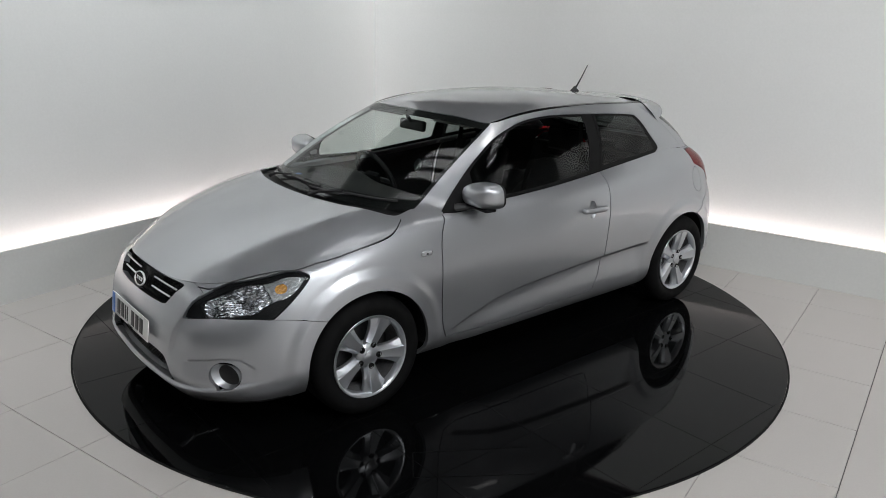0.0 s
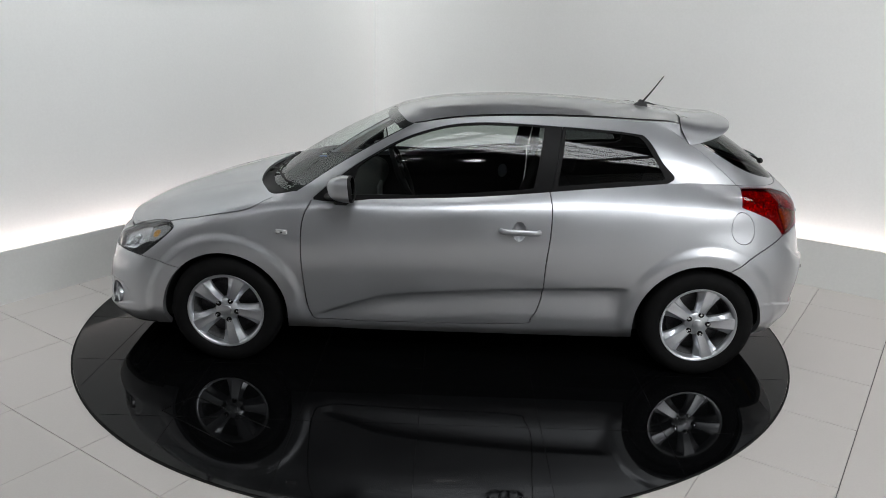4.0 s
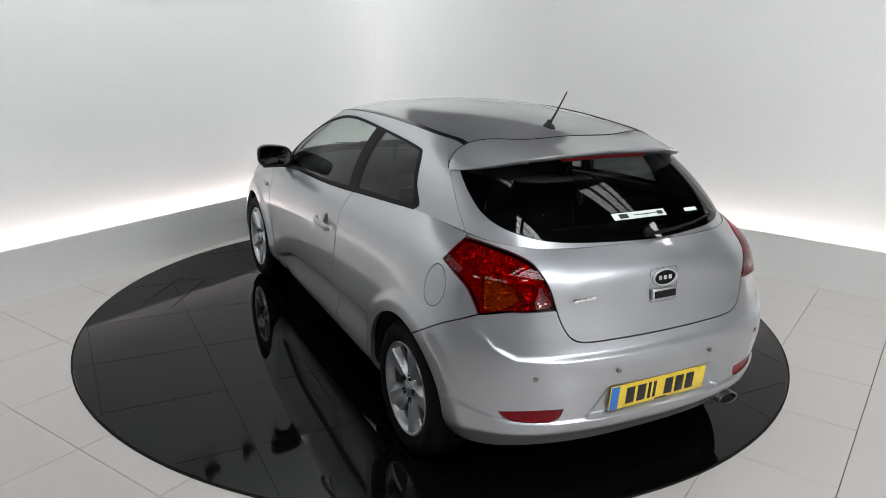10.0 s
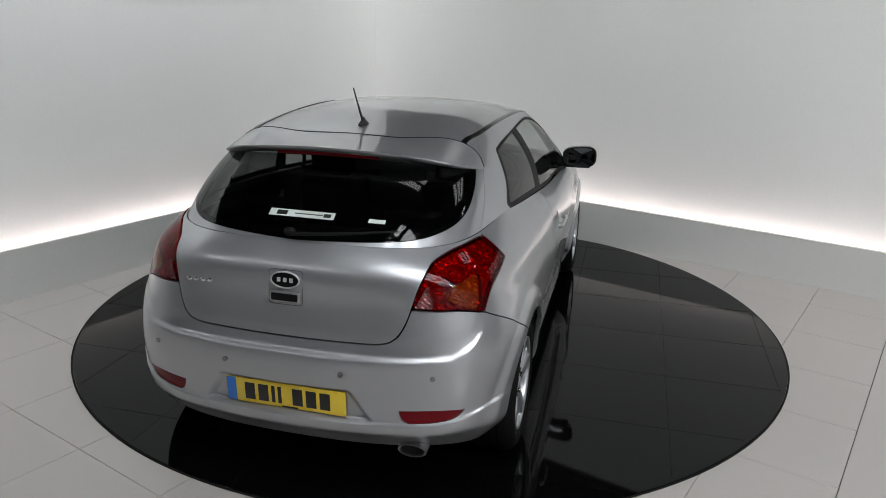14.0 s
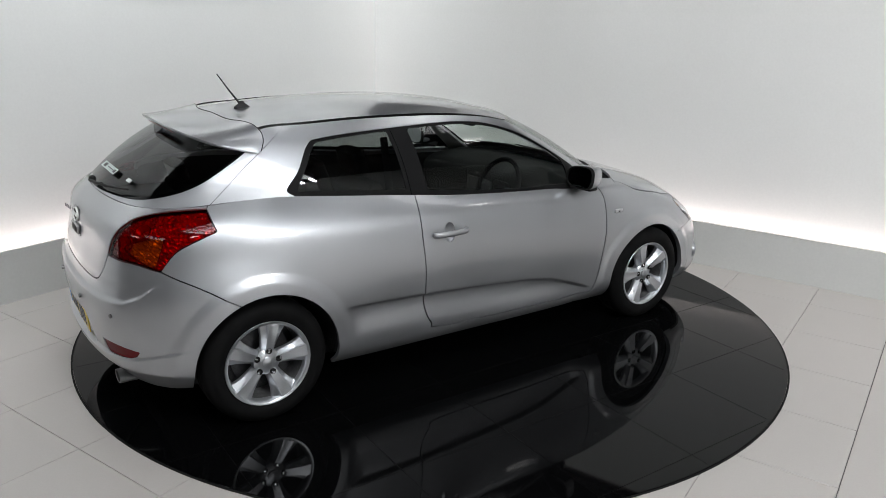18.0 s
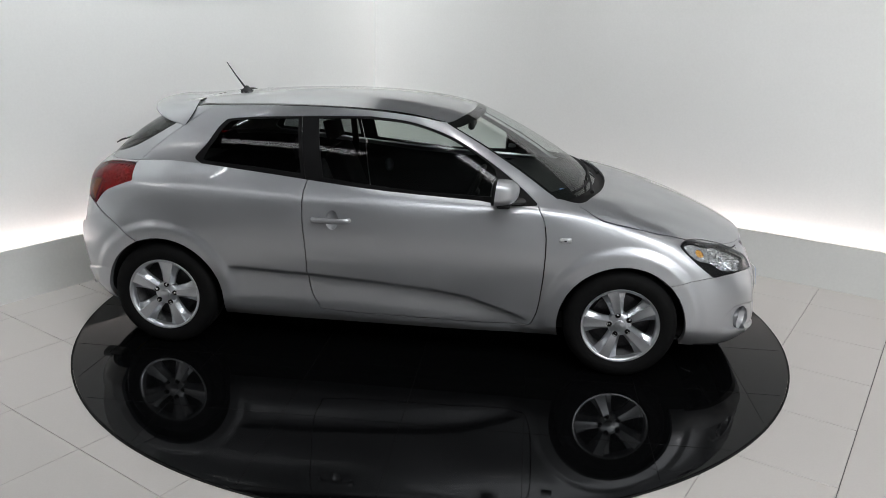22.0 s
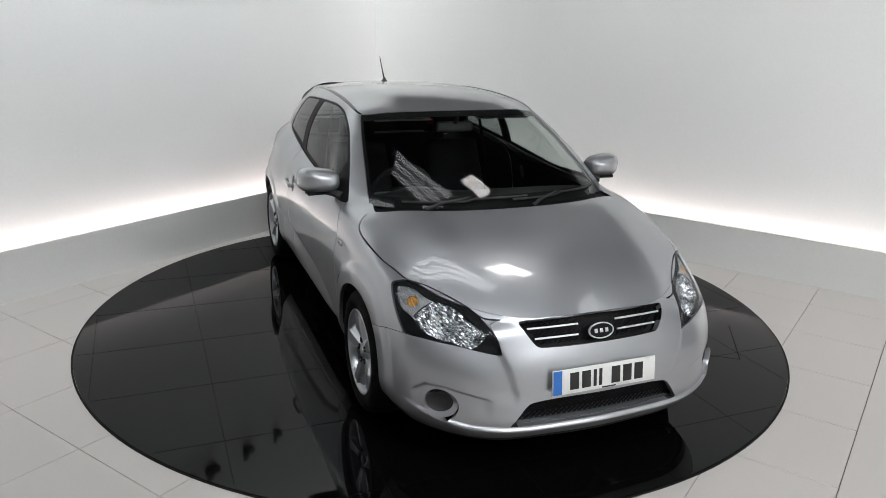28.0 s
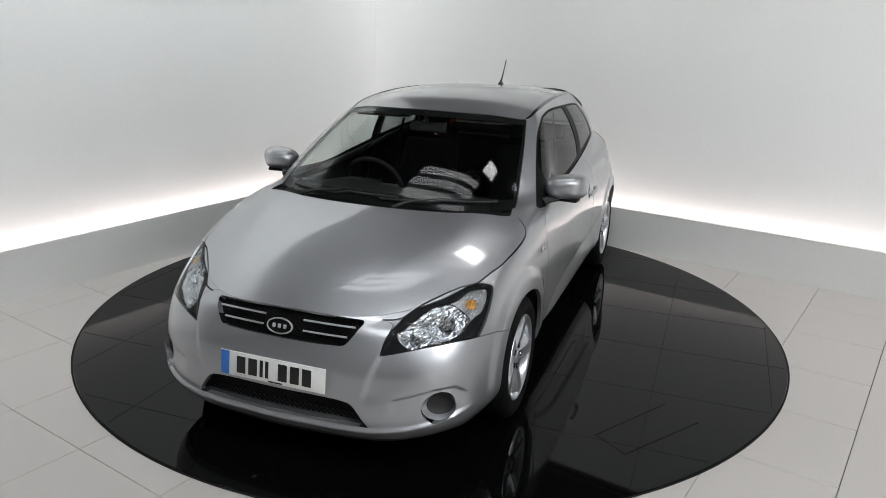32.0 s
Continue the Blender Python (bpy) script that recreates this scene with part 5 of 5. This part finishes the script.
def mirror_point(u, w, x, sgn):
    """A place on the mirror's rounded outline; u goes round it, w is its share of the full size, x lies forward."""
    cy, cz = oval(math.cos(u), .62), oval(math.sin(u), .66)
    y, z = .112 * w * cy, (.067 + .006 * cy) * w * cz
    return (x - .14 * y + .10 * z, y * sgn, z + .05 * y)


for sgn in (1, -1):
    def shells(prof, n=44):
        bm = bmesh.new()
        rings = [[bm.verts.new(mirror_point(2 * math.pi * i / n, w, x, sgn)) for i in range(n)] for w, x in prof]
        for a, b in zip(rings, rings[1:]):
            for i in range(n):
                bm.faces.new((a[i], a[(i + 1) % n], b[(i + 1) % n], b[i]))
        return bm, rings

    bm, rings = shells([(1.0, -.030), (1.0, -.012), (.985, .010), (.94, .032), (.85, .054), (.71, .071), (.52, .083), (.30, .090), (.08, .092)])
    bm.faces.new(rings[-1])
    shell = part("mirror_shell", bm, PAINT, car, sharp=60)
    shell.matrix_basis = pose(.640, .908 * sgn, 1.048, 0, 0, -6 * sgn)
    bm, rings = shells([(.985, -.030), (.985, -.040), (.95, -.047), (.88, -.046), (.86, -.036)])
    part("mirror_rim", bm, GRILLE_BLACK, shell, "black plastic rim round the mirror glass", sharp=60)
    bm, rings = shells([(.875, -.043), (.60, -.041), (.05, -.040)])
    bm.faces.new(rings[-1])
    part("mirror_glass", bm, MIRROR, shell)
    bm = bmesh.new()
    box(bm, (.004, -.004 * sgn, -.066), (.070, .158, .020), .008, seg=3)
    part("mirror_base", bm, GRILLE_BLACK, shell, "black plastic foot of the mirror")
    bm = bmesh.new()
    tube(bm, [(.725, .800 * sgn, .972), (.69, .835 * sgn, .982), (.655, .872 * sgn, .986), (.645, .90 * sgn, .988)], [.034, .030, .028, .024], 14)
    bmesh.ops.scale(bm, vec=(1.3, 1, .6), verts=bm.verts, space=Matrix.Translation((-.69, 0, -.983)))
    part("mirror_foot", bm, BLACKMATT, car)

# ---- aerial, wipers, cowl ----
bm = bmesh.new()
lathe(bm, [(.030, -.006), (.029, .004), (.022, .012), (.012, .022), (.0075, .034), (.0004, .036)], 24, "z")
bmesh.ops.scale(bm, vec=(1.5, .72, 1), verts=bm.verts)
aerial = part("aerial_base", bm, BLACKMATT, car)
aerial.matrix_basis = pose(-1.085, 0, 1.428)
bm = bmesh.new()
tube(bm, [(-.012, 0, .022), (-.07, 0, .098), (-.127, 0, .180)], [.0065, .0042, .003], 10)
part("aerial_rod", bm, BLACKMATT, aerial)

b40 = np.linspace(0, 1, 40)
back_edge = hood.grid[-1]
hb = np.stack([np.interp(b40, np.linspace(0, 1, len(back_edge)), back_edge[:, k]) for k in range(3)], 1)
front_g = house.grid[:, 2]
sel = front_g[front_g[:, 0] > .90]
ln = np.concatenate([[0], np.cumsum(np.linalg.norm(np.diff(sel, axis=0), axis=1))])
gb = np.stack([np.interp(b40, ln / ln[-1], sel[:, k]) for k in range(3)], 1)
cowl = []
for t, dz in ((-.35, -.012), (0, -.016), (.3, -.026), (.7, -.024), (1.0, -.006), (1.1, -.03)):
    r = hb * (1 - t) + gb * t
    r[:, 2] += dz - .035 * step((b40 - .80) / .2) - .006
    cowl.append(r)
v, f = skin(cowl)
bm = bmesh.new()
weld(bm, [(v, f), (v * flipy, f[:, ::-1])])
cowl_ob = part("cowl_panel", bm, GRILLE_BLACK, car, "black plastic scuttle below the windscreen")
# painted corners between the hood, the wings and the pillars
base = house.grid[:, 1]
base = base[(base[:, 1] > .60) & (base[:, 0] > .83) & (base[:, 1] < .83)]
edge = np.concatenate([back_edge[int(.86 * (len(back_edge) - 1)):], BELT(np.linspace(HOOD_SIDE + .03, 7.08, 10))])


def evenly(p, n=16):
    d = np.concatenate([[0], np.cumsum(np.linalg.norm(np.diff(p, axis=0), axis=1))])
    return np.stack([np.interp(np.linspace(0, d[-1], n), d, p[:, k]) for k in range(3)], 1)


e_, b_ = evenly(edge), evenly(base)
grow = step(np.arange(16) / 7.0)[:, None] * .98 + .02
corner = [e_ * (1 - t * grow) + b_ * t * grow + np.array([0, 0, .004 * 4 * t * (1 - t) - .002]) for t in np.linspace(-.04, 1.03, 8)]
v, f = skin(corner)
up = []
for k in range(len(corner)):
    for p in corner[k]:
        i = int(np.argmin(np.linalg.norm(band.grid[:, -1] - p, axis=1)))
        up.append(band.normal[i, -1])
up = np.array(up)
for q in (1, -1):
    fl = np.array([1, q, 1.0])
    mesh_object("scuttle_corner", v * fl, f[:, ::-1] if q > 0 else f, PAINT, car, "", True, up * fl)


def on_screen(y, t, off=.012):
    """A place on the windscreen at sideways y, a share t up from its base."""
    j = int(t * (house.nv - 1))
    col = house.grid[:, j]
    i = int(np.argmin(np.abs(col[:90, 1] - abs(y))))
    p = col[i].copy()
    n = house.normal[i, j]
    p = p + n * off
    return Vector((p[0], math.copysign(p[1], y), p[2]))


for y0, y1, ay in ((-.55, .12, -.46), (.02, .62, .12)):
    ys = np.linspace(y0, y1, 12)
    bm = bmesh.new()
    tube(bm, [on_screen(y, .055 + .03 * (k / 11), .010) for k, y in enumerate(ys)], .0065, 8)
    wob = part("wiper_blade", bm, BLACKMATT, car)
    bm = bmesh.new()
    a, b = on_screen(ay, .0, .01), on_screen((y0 + y1) / 2, .075, .022)
    a.z -= .005
    a.x += .03
    tube(bm, [a, a.lerp(b, .3) + Vector((0, 0, .012)), b], [.012, .008, .005], 8)
    part("wiper_arm", bm, BLACKMATT, wob)
# rear wiper
bm = bmesh.new()
tube(bm, [(-1.880, .02, 1.10), (-1.875, -.10, 1.108), (-1.845, -.25, 1.116), (-1.79, -.40, 1.125)], [.009, .007, .006, .004], 8)
rw = part("rear_wiper", bm, GRILLE_BLACK, car)
bm = bmesh.new()
bmesh.ops.create_uvsphere(bm, u_segments=16, v_segments=10, radius=1)
bmesh.ops.transform(bm, matrix=Matrix.Translation((-1.868, .02, 1.105)) @ Matrix.Diagonal((.018, .026, .018, 1)), verts=bm.verts)
part("wiper_cap", bm, GRILLE_BLACK, rw)
# stickers on the rear glass
for y, z, w, h in ((.005, 1.158, .28, .036), (-.305, 1.148, .07, .02)):
    bm = bmesh.new()
    box(bm, (0, 0, 0), (.001, w, h))
    st = part("sticker", bm, PAPER, car, "pale green windscreen label")
    st.matrix_basis = pose(-1.785 + .25 * y * y, y, z, 0, 55, 0)
    if w > .1:
        for dy, ww, hh in ((-.03, .12, .004), (-.03, .12, .004), (.085, .045, .022), (-.11, .03, .018)):
            bm = bmesh.new()
            box(bm, (-.001, dy, 0), (.001, ww, hh))
            part("print_bar", bm, INK, st)

# ---- wheels ----
BARREL = material("wheel_barrel", (0.22, 0.22, 0.225), 0.5, metal=0.7, grain=0.2, grain_size=60)


def wheel_meshes():
    out = []
    bm = bmesh.new()
    lathe(bm, [(.2035, -.006), (.206, -.012), (.232, .004), (.258, .009), (.280, .005), (.298, -.008), (.309, -.024), (.314, -.045), (.314, -.062), (.311, -.064), (.311, -.070), (.3145, -.072),
               (.315, -.098), (.311, -.100), (.311, -.108), (.315, -.110), (.314, -.16), (.300, -.195), (.25, -.205), (.205, -.195)], 72)
    out.append(("tyre", bm, TYRE, 30))
    bm = bmesh.new()
    lathe(bm, [(.206, -.012), (.2155, -.004), (.2165, .0), (.2145, .003), (.208, .002), (.2005, -.003), (.196, -.014), (.193, -.038)], 72)
    out.append(("rim", bm, ALLOY, 40))
    bm = bmesh.new()
    lathe(bm, [(.0004, -.115), (.15, -.115), (.152, -.118), (.152, -.135), (.188, -.136), (.188, -.15), (.0004, -.15)], 48)
    out.append(("brake_disc", bm, DARKMETAL, 30))
    bm = bmesh.new()
    lathe(bm, [(.1935, -.036), (.184, -.12), (.188, -.19), (.06, -.19)], 48)
    out.append(("barrel", bm, BARREL, 30))
    return out


def spoke_bm():
    bm = bmesh.new()
    rows = []
    n = 14
    for i in range(n + 1):
        t = i / n
        r = .030 + t * .172
        w = .0175 + .014 * t + .003 * t ** 4
        e = .012 + .012 * t + .024 * t ** 4
        y = -.024 + .023 * t + .004 * math.sin(math.pi * t)
        g = 0.0
        prof = [(-w - e, y - .044), (-w - e, y - .028), (-w - e * .9, y - .023), (-w - .002, y - .010), (-w + .003, y), (-w * .5, y + .0005), (-w * .42, y - g), (0, y + .001 - g * 1.2), (w * .42, y - g), (w * .5, y + .0005), (w - .003, y), (w + .002, y - .010), (w + e * .9, y - .023), (w + e, y - .028), (w + e, y - .044)]
        rows.append([bm.verts.new((r, yy, ww)) for ww, yy in prof])
    for a, b in zip(rows, rows[1:]):
        for k in range(len(a) - 1):
            bm.faces.new((a[k], a[k + 1], b[k + 1], b[k]))
    bm.faces.new(rows[-1][::-1])
    return bm


def hub_bm():
    bm = bmesh.new()
    lathe(bm, [(.0004, -.010), (.025, -.011), (.028, -.013), (.0285, -.018), (.034, -.019), (.062, -.024), (.068, -.032), (.068, -.07)], 40)
    return bm


def bolt_bm():
    bm = bmesh.new()
    lathe(bm, [(.0004, .0035), (.0062, .003), (.0075, .001), (.0075, -.012)], 6)
    return bm


def seat_bm():
    """A black dish on the spoke that paints in the shaded hole round each bolt."""
    bm = bmesh.new()
    lathe(bm, [(.0004, -.001), (.0125, -.001), (.0135, .0018), (.0148, .0022), (.0150, -.006)], 24)
    return bm


def freeze(name, bm, mat, sharp):
    bmesh.ops.recalc_face_normals(bm, faces=bm.faces)
    for f in bm.faces:
        f.smooth = True
    for e in bm.edges:
        if len(e.link_faces) == 2 and e.calc_face_angle(0) > radians(sharp):
            e.smooth = False
    me = bpy.data.meshes.new(name)
    bm.to_mesh(me)
    bm.free()
    me.materials.append(mat)
    return me


SETS = [(n, freeze(n, b, m, s)) for n, b, m, s in wheel_meshes()]
SPOKE = freeze("spoke", spoke_bm(), ALLOY, 28)
HUB = freeze("hub", hub_bm(), ALLOY, 50)
BOLT = freeze("bolt", bolt_bm(), CHROME, 30)
SEAT = freeze("bolt_hole_shade", seat_bm(), GRILLE_BLACK, 30)


def child(name, me, parent, m):
    o = new(name, me)
    o.parent = parent
    o.matrix_basis = m
    return o


for wx, sgn, track, phase in ((WHEELS[0], 1, .873, 43), (WHEELS[0], -1, .873, 33), (WHEELS[1], 1, .866, 33), (WHEELS[1], -1, .866, 8)):
    wheel = new("wheel", SETS[1][1])
    wheel.parent = car
    wheel.matrix_basis = pose(wx, track * sgn, AXLE + .006, 0, 0, 0 if sgn > 0 else 180)
    tagged(wheel, label="silver five-spoke alloy wheel with a black tyre")
    child("tyre", SETS[0][1], wheel, Matrix())
    child("brake_disc", SETS[2][1], wheel, Matrix())
    child("barrel", SETS[3][1], wheel, Matrix())
    child("hub", HUB, wheel, Matrix())
    for k in range(5):
        a = phase + 72 * k
        a = a if sgn > 0 else 180 - a
        child("spoke", SPOKE, wheel, pose(0, 0, 0, 0, -a, 0))
        child("bolt", BOLT, wheel, pose(0, 0, 0, 0, -a, 0) @ pose(.058, -.0155, 0))
        child("bolt_hole_shade", SEAT, wheel, pose(0, 0, 0, 0, -a, 0) @ pose(.058, -.0155, 0))

# ---- underside and wheel wells ----
bm = bmesh.new()
box(bm, (.05, 0, .25), (3.5, 1.36, .12), .03)
part("underbody", bm, BLACKMATT, car)
for wx in WHEELS:
    for sgn in (1, -1):
        bm = bmesh.new()
        n = 28
        r = .372
        flat_xz = band.grid[..., [0, 2]]
        ra, rb, rc_ = [], [], []
        for i in range(n + 1):
            a = math.radians(-6 + 192 * i / n)
            x, z = wx + r * math.cos(a), AXLE + r * math.sin(a)
            near = np.unravel_index(np.argmin(np.linalg.norm(flat_xz - np.array([x, max(z, .24)]), axis=2)), flat_xz.shape[:2])
            ra.append(bm.verts.new((x, min(.862, band.grid[near][1] - .012) * sgn, max(z, .245))))
            rb.append(bm.verts.new((x, .56 * sgn, max(z, .245))))
            rc_.append(bm.verts.new((wx + .02 * math.cos(a), .56 * sgn, AXLE + .02 * math.sin(a))))
        for i in range(n):
            bm.faces.new((ra[i], ra[i + 1], rb[i + 1], rb[i]))
            bm.faces.new((rb[i], rb[i + 1], rc_[i + 1], rc_[i]))
        part("wheel_well", bm, BLACKMATT, car)

# ---- inside the car ----
panel("headlining", both([roof.piece()[0] - np.array([0, 0, .028]), -roof.piece()[1], roof.piece()[2], roof.piece()[3][:, ::-1]]), LINER, rim=0)


def inward(p, d):
    q = moved(p, -d)
    return [q[0], -q[1], q[2], q[3][:, ::-1]]


for sgn in (1, -1):
    m = (lambda p: p) if sgn > 0 else mirrored
    panel("door_card", m(inward(door, .045)), CABIN, rim=0)
    panel("side_lining", m(inward(joined(side), .05)), CABIN, rim=0)
    panel("lamp_lining", m(inward(tail_whole, .06)), CABIN, rim=0)
    panel("pillar_lining", m(inward(hs, .022)), LINER, rim=0)
panel("gate_lining", both(inward(joined(gate, gate_up), .03)), CABIN, rim=0)


def pad(bm, path, width, thick, y0, n=20, puff=.0, taper=0.0):
    """A cushion: a rounded slab that follows a side-view path."""
    path = smooth_loop(path, 6, closed=False)
    rings = []
    m = len(path)
    for i, (x, z) in enumerate(path):
        d = path[min(i + 1, m - 1)] - path[max(i - 1, 0)]
        d = d / np.linalg.norm(d)
        nx, nz = -d[1], d[0]
        t = i / (m - 1)
        end = min(1.0, math.sqrt(max(0.0, 1 - (2 * t - 1) ** 8)) + .15)
        ring_ = []
        for k in range(n):
            a = 2 * math.pi * k / n
            c, s = math.cos(a), math.sin(a)
            yy = math.copysign(abs(c) ** .45, c) * width / 2 * (1 - taper * t) * (0.9 + .1 * end)
            hh = math.copysign(abs(s) ** .7, s) * thick / 2 * end
            if s > 0:
                hh += puff * (abs(c) ** 4) * end
            ring_.append(bm.verts.new((x + nx * hh, y0 + yy, z + nz * hh)))
        rings.append(ring_)
    for a, b in zip(rings, rings[1:]):
        for k in range(n):
            bm.faces.new((a[k], a[(k + 1) % n], b[(k + 1) % n], b[k]))
    bm.faces.new(rings[0])
    bm.faces.new(rings[-1][::-1])


for y0 in (.36, -.36):
    bm = bmesh.new()
    pad(bm, [(.16, .47), (.05, .50), (-.15, .47), (-.33, .44)], .50, .14, y0, puff=.03)
    seat = part("front_seat", bm, CLOTH, car, sharp=60)
    bm = bmesh.new()
    pad(bm, [(-.34, .46), (-.41, .62), (-.50, .86), (-.57, 1.05)], .50, .12, y0, puff=.035, taper=.22)
    part("backrest", bm, CLOTH, seat, sharp=60)
    bm = bmesh.new()
    pad(bm, [(-.585, 1.09), (-.605, 1.16), (-.62, 1.225)], .26, .09, y0, taper=.1)
    part("headrest", bm, CLOTH, seat, sharp=60)
bm = bmesh.new()
pad(bm, [(-.74, .46), (-.85, .49), (-1.05, .46), (-1.18, .43)], 1.25, .14, 0)
bench = part("rear_bench", bm, CLOTH, car, sharp=60)
bm = bmesh.new()
pad(bm, [(-1.16, .46), (-1.22, .62), (-1.31, .82), (-1.36, .98)], 1.22, .11, 0)
part("backrest", bm, CLOTH, bench, sharp=60)
for y0 in (.34, -.34):
    bm = bmesh.new()
    pad(bm, [(-1.355, 1.00), (-1.37, 1.05), (-1.385, 1.10)], .26, .08, y0)
    part("headrest", bm, CLOTH, bench, sharp=60)
bm = bmesh.new()
box(bm, (-1.55, 0, .93), (.40, 1.12, .018), .006)
part("parcel_shelf", bm, CABIN, car)

# dashboard
bm = bmesh.new()
prof = [(1.12, .955), (.95, .968), (.80, .962), (.66, .945), (.57, .905), (.55, .83), (.60, .72), (.68, .60), (.74, .45), (1.1, .45)]
prof = smooth_loop(prof, 4, closed=False)
ys = np.linspace(-.70, .70, 29)
g = []
for y in ys:
    hump = .045 * math.exp(-((y + .36) / .17) ** 2)
    w = 1 - .10 * (abs(y) / .7) ** 3
    g.append([bm.verts.new((.55 + (x - .55) * w * (1 if x < .95 else 1), y, z + (hump if z > .88 and x < .82 else 0) - .012 * (abs(y) / .7) ** 2)) for x, z in prof])
for a, b in zip(g, g[1:]):
    for k in range(len(a) - 1):
        bm.faces.new((a[k], a[k + 1], b[k + 1], b[k]))
part("dashboard", bm, CABIN, car, sharp=60)
bm = bmesh.new()
box(bm, (.555, 0, .78), (.03, .26, .20), .01)
part("centre_console", bm, DARKMETAL, car)
bm = bmesh.new()
box(bm, (.15, 0, .42), (.9, .20, .22), .03)
part("tunnel", bm, CABIN, car)
# steering wheel on the right
n = 40
bm = bmesh.new()
lathe(bm, [(.185 + .016 * math.cos(2 * math.pi * k / 12), .016 * math.sin(2 * math.pi * k / 12)) for k in range(12)], n, "x", closed=True)
sw = part("steering_wheel", bm, CABIN, car, "black steering wheel on the right-hand side")
sw.matrix_basis = pose(.43, -.36, .90, 0, 24, 0)
bm = bmesh.new()
box(bm, (.02, 0, -.01), (.05, .14, .11), .02)
part("wheel_hub", bm, CABIN, sw)
for a in (0, 180, 270):
    bm = bmesh.new()
    box(bm, (.01, .12, 0), (.016, .12, .034), .006)
    part("wheel_arm", bm, DARKMETAL, sw).matrix_basis = pose(0, 0, 0, a, 0, 0)
# inside mirror
bm = bmesh.new()
box(bm, (0, 0, 0), (.035, .235, .065), .015, seg=3)
im = part("inside_mirror", bm, BLACKMATT, car)
im.matrix_basis = pose(.40, -.01, 1.285, 0, -8, 0)
bm = bmesh.new()
box(bm, (-.0185, 0, 0), (.003, .215, .05), .001)
part("mirror_glass", bm, MIRROR, im)
bm = bmesh.new()
tube(bm, [(.02, 0, .02), (.05, 0, .05), (.055, 0, .085)], .012, 8)
part("mirror_stem", bm, BLACKMATT, im)
# sun visors
for y0 in (.33, -.33):
    bm = bmesh.new()
    box(bm, (0, 0, 0), (.15, .36, .014), .006)
    part("sun_visor", bm, LINER, car).matrix_basis = pose(.30, y0, 1.345, 0, 14, 0)
# seat belts at the door pillars
for sgn in (1, -1):
    bm = bmesh.new()
    box(bm, (-.50, .60 * sgn, 1.0), (.045, .004, .62), .001, pose(0, 0, 0, 9 * sgn, -3, 0))
    part("seat_belt", bm, CABIN, car)
# papers on the scuttle
for y, x, w, d, mt in ((-.50, .99, .03, .03, PAPER), (-.42, .985, .05, .03, PLATE_B)):
    bm = bmesh.new()
    box(bm, (x, y, .972), (w, d, .002))
    part("permit", bm, mt, car)


def motions():
    steps = [(2.0 * i, a) for i, a in enumerate(TURN)]
    walk(turntable, [(t, pose(0, 0, 0, 0, 0, a)) for t, a in steps])
    walk(car, [(t, pose(0, 0, 0, 0, 0, a) @ pose(*OFF, 0, 0, 0, -0.25)) for t, a in steps])


motions()
